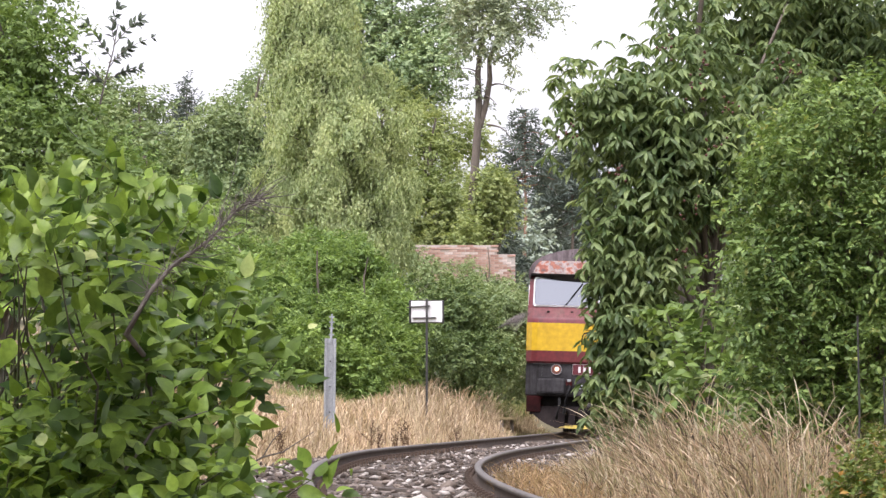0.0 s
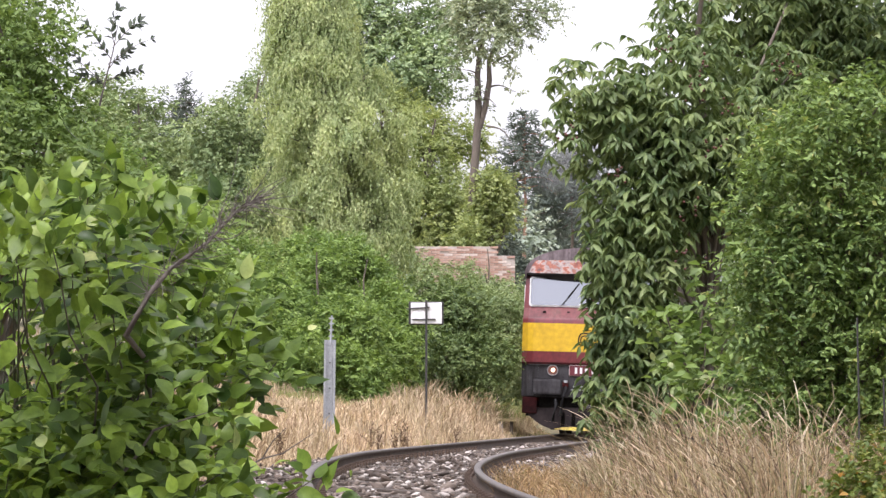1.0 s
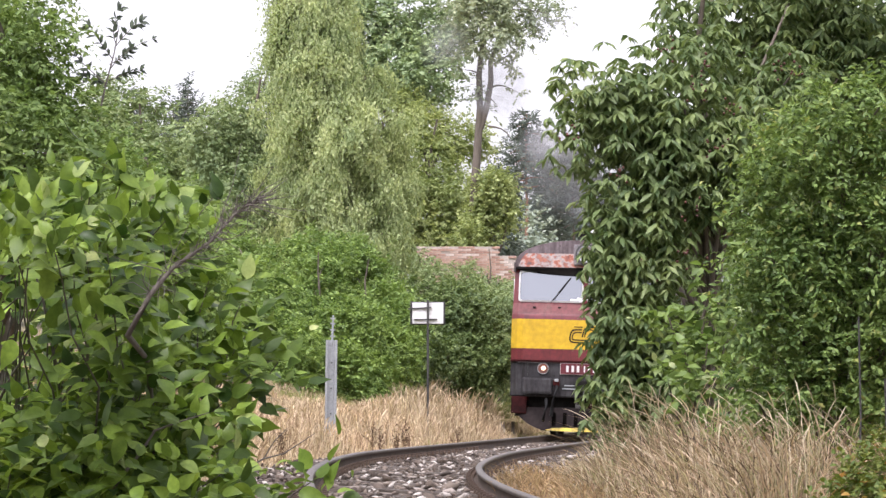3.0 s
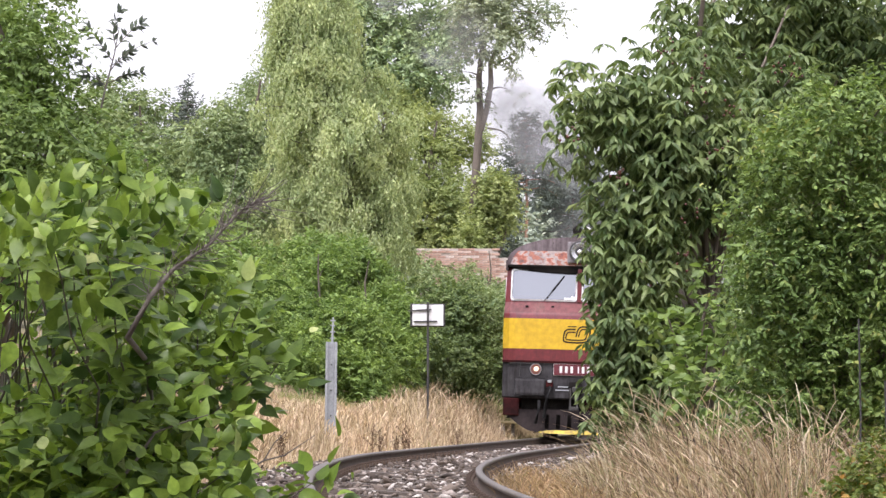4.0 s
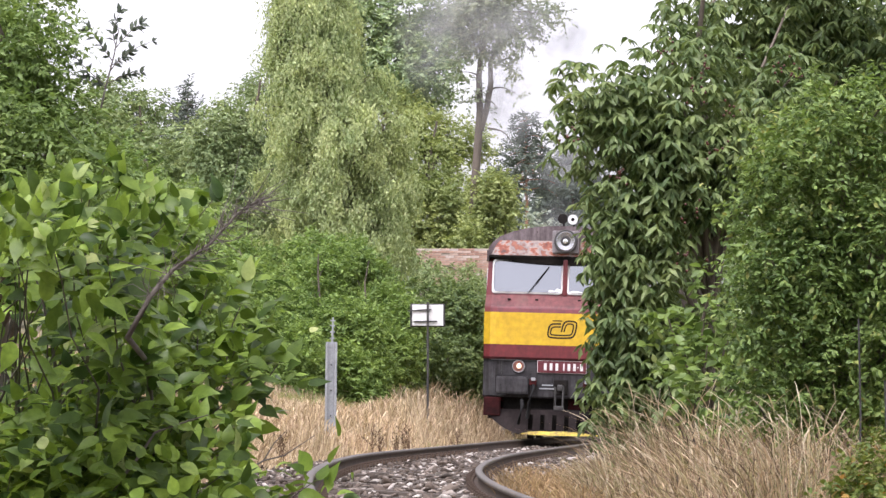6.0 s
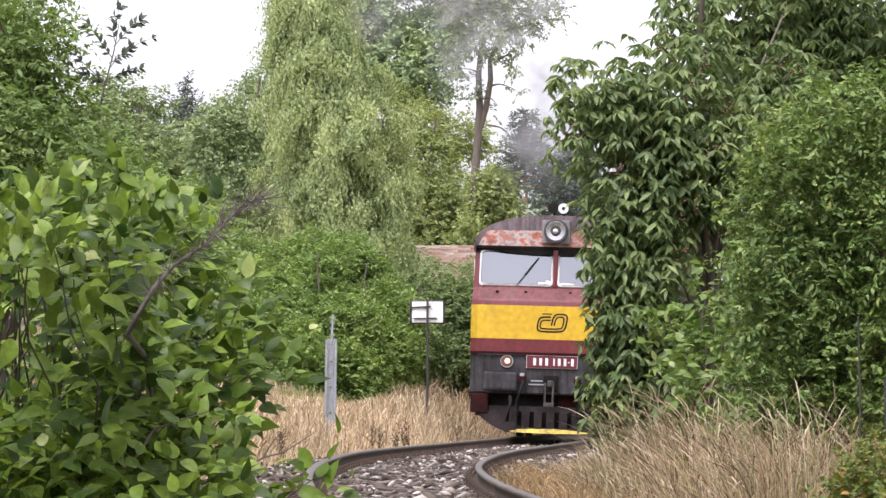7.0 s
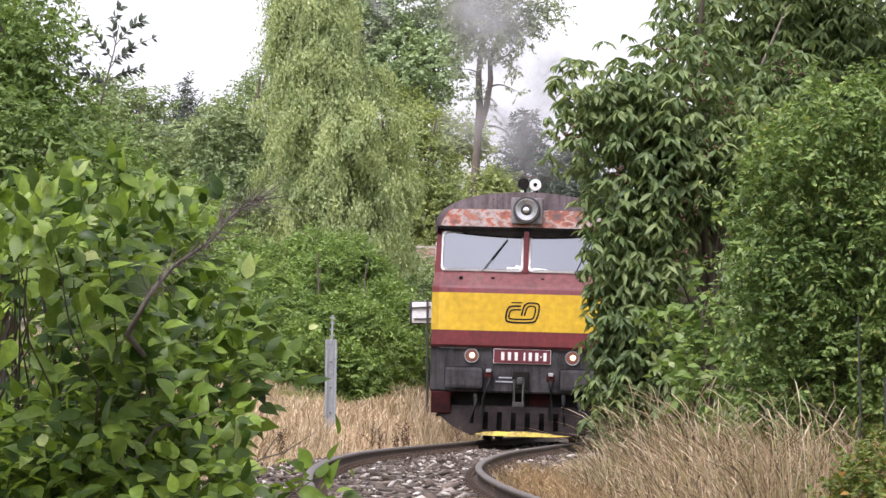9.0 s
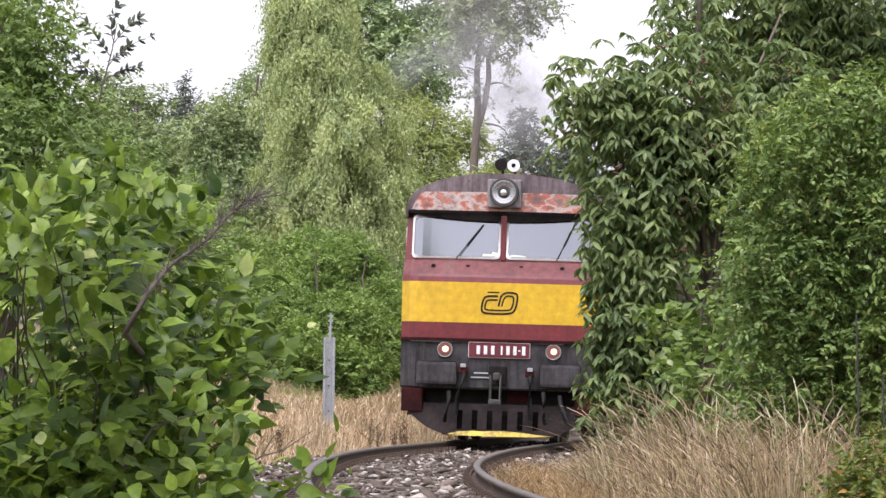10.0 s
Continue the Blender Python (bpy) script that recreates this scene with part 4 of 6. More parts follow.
def mid_shrubs():
    # light green thicket behind the dry grass
    rows = [
        [(-4.03, 74.0, 2.88, 0.71), (-4.31, 73.0, 1.84, 0.67), (-3.48, 72.0, 1.93, 0.66), (-3.70, 71.0, 1.15, 0.55), (-3.10, 71.0, 1.26, 0.52), (-4.55, 76.0, 3.77, 0.53), (-4.87, 73.0, 2.40, 0.67)],
        [(-2.62, 76.0, 2.95, 0.72), (-2.89, 74.0, 2.09, 0.68), (-2.09, 74.0, 2.09, 0.71), (-2.57, 73.0, 1.28, 0.54), (-1.84, 73.0, 1.28, 0.52), (-3.36, 77.0, 3.45, 0.57), (-2.69, 78.0, 3.79, 0.50)],
        [(-1.75, 79.0, 3.29, 0.63), (-1.25, 78.0, 2.53, 0.65), (-1.71, 77.0, 2.03, 0.65), (-1.10, 76.0, 1.66, 0.58), (-1.55, 75.0, 1.18, 0.51), (-2.05, 79.0, 3.65, 0.46)],
        [(-0.83, 84.0, 2.94, 0.62), (0.08, 84.0, 2.84, 0.65), (-0.31, 83.0, 2.40, 0.79), (0.46, 83.0, 2.40, 0.74), (-0.80, 81.0, 1.86, 0.62), (0.08, 82.0, 1.63, 0.61), (0.71, 82.0, 1.63, 0.53)],
        [(1.05, 90.0, 3.05, 0.55), (1.69, 91.0, 3.01, 0.53), (1.31, 89.0, 2.68, 0.68), (1.95, 90.0, 2.56, 0.64), (1.30, 88.0, 1.84, 0.60), (2.00, 89.0, 1.72, 0.58), (0.78, 91.0, 3.36, 0.39), (-0.35, 96.0, 4.0, 0.34), (0.46, 97.0, 3.98, 0.28), (1.13, 97.0, 3.86, 0.28), (1.51, 97.0, 3.72, 0.32), (1.87, 98.0, 3.78, 0.28), (2.89, 96.0, 2.41, 0.89), (3.37, 97.0, 2.9, 0.70), (-0.7, 109.0, 4.9, 0.32), (0.0, 110.0, 4.75, 0.26), (0.8, 110.0, 4.7, 0.25), (1.64, 92.0, 1.41, 0.48), (2.40, 94.0, 1.21, 0.49)],
    ]
    for k, r in enumerate(rows):
        c, rad = lobes_of(r)
        c, rad = with_small(c, rad, 26)
        f = foot_of(float(c[:, 0].mean()), float(c[:, 1].mean()) + 0.3)
        leafy_plant("shrub", "dense light green deciduous shrub above the dry grass" if k < 3 else "broad mid-green shrub beside the white sign", "shrub",
                    f, 0.045, c, rad, 40000, 9, 0.3, 0.15 if k < 3 else 0.3, 0.098, 0.52, LEAF_SHRUB if k < 3 else LEAF_SIGN_SHADED if k < 4 else LEAF_WOOD, group="shrubs by the track", limbs=16)


def birch():
    foot = foot_of(-2.75, 100)
    top = thing("birch_tree", foot, "tall weeping birch with pale green hanging leaves", "tree")
    g = foot[2]
    # height over the sea of the track, where the middle of the crown lies, and its half width
    level = (4.2, 4.9, 6.0, 7.4, 9.0, 10.6, 12.1, 13.2, 14.2)
    middle = (-2.75, -2.8, -2.9, -3.0, -3.1, -3.45, -3.72, -3.8, -3.85)
    half = (1.35, 1.75, 2.0, 2.2, 2.0, 1.3, 0.8, 0.5, 0.1)

    def axis(z):
        return float(np.interp(z, level, middle)) - foot[0]

    spine = [Vector((axis(g + 13.9 * k / 12), 0.04 * math.cos(k * 1.7), -0.3 + 13.9 * k / 12)) for k in range(13)]
    runs = [(spine, [0.15 * (1.05 - k / 12) + 0.008 for k in range(13)])]
    tips = []
    for k in range(190):
        z = 4.6 + 9.5 * ((k + 0.5) / 190) ** 1.15
        reach = float(np.interp(z, level, half)) * rng.uniform(0.12, 1.0) ** 0.45
        a = k * 2.4 + rng.normal() * 0.3
        s = Vector((axis(z - reach * 0.7), 0, z - g - reach * 0.55))
        e = Vector((axis(z) + math.cos(a) * reach, math.sin(a) * reach, z - g + 0.1))
        path = limb(s, e, 0.14)
        runs.append((path, [0.028 * (1 - 0.85 * q / 5) + 0.003 for q in range(6)]))
        tips += [path[q].lerp(path[min(5, q + 1)], rng.random()) for q in (1, 2, 3, 4, 4, 5)]
    tubes("trunk", runs, BARK_PALE, top, sides=6)
    P, A, N = [], [], []
    for tip in tips:
        # a lock of strands that hang together
        lock = rng.normal(size=3) * 0.1
        for _ in range(19):
            start = np.array(tip) + rng.normal(size=3) * (0.15, 0.15, 0.13)
            length = rng.uniform(0.25, 0.8) * rng.uniform(0.6, 1.3)
            n = int(length / 0.06) + 2
            i = np.linspace(0, 1, n)
            out = np.array([start[0] - axis(start[2] + g), start[1], 0.0])
            out = out / (np.linalg.norm(out) + 1e-6)
            drift = rng.normal(size=3) * 0.14 + lock * 2
            p = start + np.outer(i * length, np.array([0, 0, -1.0]) + drift) + np.outer(np.sin(i * 2.0) * 0.2, out)
            P.append(p + rng.normal(size=(n, 3)) * 0.022)
            a = rng.normal(size=(n, 3)) * 0.55
            a[:, 2] -= 1.2
            A.append(a)
            N.append(rng.normal(size=(n, 3)) * 0.5 + out * 0.8 + np.array([0, 0, 0.6]))
    P, A, N = np.concatenate(P), np.concatenate(A), np.concatenate(N)
    size = 0.105 * rng.uniform(0.6, 1.25, len(P))
    v, t = leaf_arrays(P, A, N, size, size * 0.5)
    tagged(put_mesh("crown", v, t, LEAF_BIRCH, top, "hanging strands of small pale leaves"), kind="stuff")


def background_trees():
    # beside and behind the birch
    groups = [
        ("linden_tree", "round yellow-green broadleaf tree behind the ruin", 95, LEAF_LINDEN, 0.155, 27000,
         [(-0.47, 124.6, 8.91, 0.96), (0.31, 124.6, 8.15, 0.84), (-0.47, 123.5, 7.32, 0.99), (0.68, 123.5, 6.74, 0.77), (-1.20, 122.3, 6.68, 0.87), (0.11, 125.8, 9.96, 0.69), (-0.86, 125.8, 10.16, 0.86), (-1.59, 123.5, 8.08, 0.94), (-1.24, 127.0, 11.03, 0.59), (1.10, 127.0, 9.85, 0.48), (0.23, 123.5, 6.04, 0.58), (-0.81, 123.5, 6.04, 0.69), (0.81, 124.6, 5.92, 0.47)]),
        ("maple_tree", "small yellow-green tree beside the bare trunk", 118, LEAF_LINDEN, 0.15, 9000,
         [(1.56, 118.0, 7.56, 0.54), (1.83, 118.0, 7.01, 0.44), (1.38, 118.0, 6.65, 0.54), (1.76, 119.0, 7.98, 0.33), (0.83, 117.0, 6.06, 0.47)]),
        ("alder_tree", "dark blue-green broadleaf tree behind the birch", 130, LEAF_ALDER_HAZED, 0.19, 24000,
         [(-2.88, 130.0, 14.28, 1.00), (-1.68, 130.0, 14.68, 1.10), (-0.47, 128.0, 12.49, 0.95), (-1.47, 129.0, 12.98, 0.91), (0.12, 129.0, 13.18, 0.56), (-0.47, 128.0, 11.50, 0.59), (-3.71, 131.0, 14.78, 0.81), (-1.27, 129.0, 11.69, 0.64), (-0.08, 131.0, 14.78, 0.81), (-3.28, 130.0, 12.88, 0.68), (-2.26, 129.0, 12.18, 0.79), (-4.51, 131.0, 15.39, 0.81), (-0.88, 130.0, 13.88, 0.80)]),
        ("willow_tree", "dark olive willow with drooping twigs and a thin top", 100, LEAF_WOOD, 0.12, 24000,
         [(-5.12, 106.0, 10.11, 0.39), (-5.37, 105.0, 9.40, 0.52), (-4.91, 107.0, 10.86, 0.26), (-6.11, 104.0, 8.73, 0.61), (-6.53, 103.0, 8.38, 0.51), (-5.67, 104.0, 8.25, 0.74), (-6.34, 103.0, 7.46, 0.73), (-5.26, 103.0, 7.14, 0.57), (-5.71, 102.0, 6.53, 0.60), (-5.07, 105.0, 8.40, 0.52), (-4.88, 101.0, 5.77, 0.56), (-6.28, 101.0, 6.08, 0.62), (-5.67, 107.0, 10.03, 0.23), (-6.18, 106.0, 9.37, 0.23)]),
        ("oak_tree", "dull olive-green broadleaf tree among the wood", 120, LEAF_WOOD, 0.17, 18000,
         [(-9.30, 120.0, 8.97, 0.89), (-10.31, 121.0, 10.34, 0.82), (-8.68, 119.0, 7.80, 0.81), (-9.78, 119.0, 7.98, 0.88), (-11.15, 122.0, 10.80, 0.71), (-8.38, 120.0, 8.79, 0.66), (-10.41, 120.0, 9.15, 0.85), (-8.79, 118.0, 6.65, 0.87), (-11.43, 121.0, 9.60, 0.93)]),
        ("hazel_thicket", "mid-green leafy tree behind the front bush", 62, LEAF_SHRUB, 0.1, 20000,
         [(-4.77, 64.0, 3.84, 0.51), (-5.26, 64.0, 4.24, 0.45), (-5.84, 65.0, 4.79, 0.46), (-4.21, 63.0, 3.50, 0.43), (-4.98, 63.0, 3.31, 0.53), (-6.05, 64.0, 4.14, 0.49), (-4.33, 62.0, 2.79, 0.52), (-5.28, 62.0, 3.07, 0.57), (-6.05, 62.0, 3.45, 0.57), (-3.85, 62.0, 2.88, 0.34)]),
    ]
    for name, label, d, mat, leaf, count, rows in groups:
        c, rad = lobes_of(rows)
        c, rad = with_small(c, rad, 40)
        f = foot_of(float(c[:, 0].mean()), float(c[:, 1].mean()) + 0.2)
        leafy_plant(name, label, "tree", f, 0.16, c, rad, count, 8, 0.45, 0.45 if name == "willow_tree" else 0.2, leaf, 0.55, mat, lean=0.7 if name == "willow_tree" else 0.0, group="trees of the wood", limbs=20)


def tall_tree():
    # forked pale trunk with a thin, high crown
    near = 0.945
    foot = foot_of(0.9 * near, 125.0 * near)
    top = thing("poplar_tree", foot, "tall forked tree with pale bare trunk and sparse crown", "tree")
    o = Vector(foot)
    def at(p):
        return Vector((p[0] * near, p[1] * near, 0.515 + (p[2] - 0.515) * near)) - o
    runs = [([Vector((0.0, 0.0, -0.3)), at((0.96, 125.0, 6.83)), at((1.04, 125.0, 8.17)), at((1.14, 125.0, 9.52)), at((1.23, 125.0, 10.87)), at((1.19, 125.0, 12.02)), at((1.31, 125.0, 13.17)), at((1.19, 125.0, 14.33)), at((1.27, 125.0, 15.48))], [0.2, 0.16, 0.14, 0.13, 0.115, 0.095, 0.07, 0.05, 0.03]),
            ([at((1.25, 125.0, 10.19)), at((1.46, 125.0, 10.96)), at((1.60, 125.0, 11.83)), at((1.58, 125.0, 12.50)), at((1.85, 125.0, 13.17)), at((2.08, 125.0, 14.14)), at((2.04, 125.0, 15.29))], [0.1, 0.1, 0.09, 0.075, 0.06, 0.04, 0.02])]
    rows = [(1.69, 125.0, 12.40), (2.62, 125.0, 13.07), (1.65, 125.0, 11.63), (2.52, 125.0, 11.44), (1.65, 125.0, 12.78), (3.00, 125.0, 13.75), (1.37, 125.0, 13.36), (0.50, 125.0, 14.13), (1.85, 125.0, 14.13), (3.55, 124.0, 14.02), (1.50, 125.0, 10.28), (2.31, 124.0, 9.63), (1.27, 125.0, 12.02), (0.60, 125.0, 12.21), (1.42, 125.0, 11.25), (1.83, 124.0, 10.87)]
    for a, b in zip(rows[::2], rows[1::2]):
        runs.append((limb(at(a), at(b), 0.08), [0.036, 0.03, 0.024, 0.018, 0.012, 0.007]))
    tubes("trunk", runs, BARK_PALE, top, sides=8)
    c, rad = lobes_of([(1.27, 125.0, 14.13, 0.85), (0.50, 125.0, 14.32, 0.69), (2.33, 125.0, 14.03, 0.77), (3.19, 125.0, 14.13, 0.69), (1.83, 124.0, 13.26, 0.69), (2.59, 124.0, 13.07, 0.42), (3.83, 124.0, 13.98, 0.31), (0.88, 125.0, 13.17, 0.58), (1.65, 125.0, 14.90, 0.96), (0.69, 125.0, 12.21, 0.31), (0.98, 125.0, 11.44, 0.25), (2.31, 124.0, 12.30, 0.27), (1.85, 125.0, 9.52, 0.15), (2.50, 124.0, 11.26, 0.17), (1.65, 125.0, 10.67, 0.15)])
    c = np.array([at(p) for p in c])
    c, rad = with_small(c, rad * near, 24)
    P, A, N = sprays(c, rad, 950, 8, 0.42, 0.3, 0.2)
    size = 0.16 * rng.uniform(0.6, 1.2, len(P))
    v, t = leaf_arrays(P, A, N, size, size * 0.55)
    tagged(put_mesh("crown", v, t, LEAF_POPLAR, top, "thin grey-green leaves"), kind="stuff")


def pine(x, y, height, spread, bare, label, red=False, needles=5200, group="pines of the wood"):
    foot = foot_of(x, y)
    height = height - foot[2]
    top = thing("pine_tree", foot, label, "tree", group)
    runs = [([Vector((0.04 * math.sin(k * 1.3), 0, -0.3 + height * k / 10)) for k in range(11)], [height * 0.011 * (1.1 - k / 10) + 0.015 for k in range(11)])]
    cs, rs = [], []
    n = int(height * 3.2)
    for k in range(n):
        v = (k + 0.5) / n
        z = height * (bare + (1 - bare) * v)
        reach = spread * (1 - v) ** 0.75 * rng.uniform(0.55, 1.1) + 0.15
        a = k * 2.4 + rng.normal() * 0.3
        e = Vector((math.cos(a) * reach, math.sin(a) * reach, z - reach * 0.12))
        path = limb(Vector((0, 0, z)), e, 0.05)
        runs.append((path, [0.045 * (1 - 0.85 * q / 5) + 0.004 for q in range(6)]))
        for q in (3, 4, 5):
            cs.append(path[q])
            rs.append((0.34 * reach ** 0.5 + 0.12) * (1.1 if q < 5 else 0.8))
    for k in range(10):
        z = height * bare * (0.35 + 0.6 * rng.random())
        a = rng.uniform(0, 6.28)
        runs.append(([Vector((0, 0, z)), Vector((math.cos(a) * 0.9, math.sin(a) * 0.9, z - 0.1))], [0.02, 0.006]))
    tubes("trunk", runs, BARK_PINE if red else BARK, top, sides=7)
    rs = np.array(rs)
    rad = np.stack([rs, rs, rs * 0.55], 1)
    P, A, N = sprays(np.array([c[:] for c in cs]), rad, needles // 8, 8, 0.4, 0.05, 0.3, 0.9, 0.3)
    size = 0.32 * rng.uniform(0.6, 1.2, len(P))
    v, t = leaf_arrays(P, A, N, size, size * 0.28)
    tagged(put_mesh("crown", v, t, NEEDLE, top, "dark blue-green needles"), kind="stuff")


def pines():
    edge = "dark bushy pine at the wood edge"
    over = "dark conifer rising over the broadleaf trees"
    pine(4.15, 185, 15.6, 1.7, 0.66, "tall pine with bare reddish trunk", True, 3600)
    pine(6.7, 190, 14.2, 2.4, 0.6, "dark pine behind the locomotive", False, 7000)
    for x, y, h, w, n in ((3.0, 215, 15.0, 2.6, 7000), (5.9, 220, 15.6, 3.2, 9000), (8.6, 205, 15.0, 3.2, 8000), (10.5, 215, 16, 3.2, 5000),
                          (7.4, 235, 17, 3.0, 8000), (4.4, 240, 16, 3.4, 8000), (1.6, 225, 14.5, 3.2, 7000), (2.6, 200, 13, 2.6, 7000), (5.2, 205, 12, 3, 8000), (8, 215, 12.5, 3.2, 8000)):
        pine(x, y, h, w, 0.1, edge, False, n)
    for x, y, h, w, b, n in ((-14.0, 200, 18.6, 1.9, 0.3, 7000), (-15.0, 203, 17.6, 2.0, 0.3, 6000), (-17.6, 210, 19.0, 1.3, 0.4, 3000),
                             (-12.4, 205, 16.6, 2.2, 0.2, 5000), (-10.0, 215, 16.0, 2.6, 0.2, 5000), (-20.0, 205, 16.4, 2.6, 0.2, 5000)):
        pine(x, y, h, w, b, over, False, n)
    # young firs at the foot of the trunk
    for x, y, h in ((2.0, 135, 7.2), (2.6, 137, 7.0), (1.3, 134, 7.4)):
        pine(x, y, h, 1.1, 0.05, "young pale blue-green fir", False, 2600, "young firs")


def far_wood():
    """Closed wood edge behind everything."""
    for x, y, h in ((-30, 150, 15), (-26, 146, 14), (-22, 150, 14.5), (-18.5, 146, 14), (-15.5, 150, 13.6), (-12.5, 145, 12.6), (-9.6, 150, 12.5), (-6.5, 146, 12), (-3.6, 150, 12), (-0.9, 148, 10), (1.6, 155, 9.5), (4.2, 160, 6.6), (7.5, 158, 6.6), (11, 155, 11)):
        g = ground_z(x, y)
        cc, rr = crown_lobes((x, y, g + (h - g) * 0.52), (2.3, 2.0, (h - g) * 0.47), 34, 0.95)
        # trees right of x = -4 get the leaves with haze in their colour
        leafy_plant("wood_tree", "broadleaf tree of the closed wood edge", "tree", foot_of(x, y), 0.15, cc, rr, 7000, 8, 0.5, 0.2, 0.24, 0.6, LEAF_FAR_HAZED if x > -4 else LEAF_WOOD, group="wood edge")


def left_tree():
    rows = [(-4.18, 36.0, 4.21, 0.42), (-4.01, 36.0, 3.77, 0.42), (-4.23, 36.0, 3.44, 0.44), (-3.73, 36.0, 3.49, 0.30), (-3.90, 35.0, 3.04, 0.43), (-3.51, 36.0, 3.27, 0.22), (-4.17, 35.0, 2.71, 0.43), (-3.63, 35.0, 2.82, 0.32), (-3.35, 36.0, 3.05, 0.21), (-4.12, 37.0, 4.55, 0.28), (-3.20, 35.0, 2.66, 0.27), (-3.42, 34.0, 2.39, 0.31), (-3.07, 36.0, 2.83, 0.19), (-4.56, 36.0, 3.99, 0.50), (-4.54, 35.0, 3.04, 0.54), (-3.79, 34.0, 2.23, 0.42), (-4.58, 37.0, 4.77, 0.40), (-2.95, 34.0, 2.28, 0.26)]
    c, rad = lobes_of(rows)
    c, rad = with_small(c, rad, 60)
    leafy_plant("elder_tree", "leafy mid-green tree rising behind the front bush", "tree", foot_of(-4.4, 36.5), 0.12, c, rad, 26000, 8, 0.22, 0.3, 0.075, 0.55, LEAF_ELDER, oval=True, limbs=30, lean=-0.4)
    # slender shoot that stands out against the sky
    root = foot_of(-3.58, 37.5)
    sh = thing("elder_shoot", root, "slender young tree, leaves coloured dark as a silhouette against the sky", "tree")
    o = Vector(root)
    runs = [([Vector(p) - o for p in ((root[0], root[1], root[2] - 0.2), (-3.63, 37.5, 3.10), (-3.47, 37.5, 3.85), (-3.38, 37.5, 4.20), (-3.33, 37.5, 4.48))], [0.02, 0.016, 0.01, 0.007, 0.004])]
    tips = [((-3.46, 37.5, 3.88), (-3.81, 37.5, 4.22)), ((-3.43, 37.5, 4.02), (-2.99, 37.5, 4.34)), ((-3.40, 37.5, 4.14), (-3.63, 37.5, 4.46)), ((-3.38, 37.5, 4.25), (-3.12, 37.5, 4.51)), ((-3.44, 37.5, 3.91), (-3.12, 37.5, 4.02)), ((-3.46, 37.5, 3.85), (-3.69, 37.5, 3.96)), ((-3.36, 37.5, 4.28), (-3.33, 37.5, 4.63)), ((-3.43, 37.5, 4.08), (-3.23, 37.5, 4.20))]
    P, A, N = [], [], []
    for a, b in tips:
        path = limb(Vector(a) - o, Vector(b) - o, 0.06)
        runs.append((path, [0.006, 0.005, 0.0045, 0.004, 0.003, 0.002]))
        for q in (1, 2, 2, 3, 3, 4, 4, 5, 5, 5):
            for s in (-1, 1):
                P.append(path[q][:])
                d = (path[q] - path[q - 1]).normalized()
                A.append(np.array(d) + np.array([-d.z, 0, d.x]) * s * 0.7 + rng.normal(size=3) * 0.3 + np.array([0, 0, -0.25]))
                N.append(rng.normal(size=3) * 0.5 + np.array([0, -0.5, 0.5]))
    tubes("stem", runs, TWIG, sh, sides=5)
    size = 0.1 * rng.uniform(0.6, 1.2, len(P))
    v, t = leaf_arrays(np.array(P), np.array(A), np.array(N), size, size * 0.5, True)
    put_mesh("leaves", v, t, LEAF_SHOOT_BACKLIT, sh)


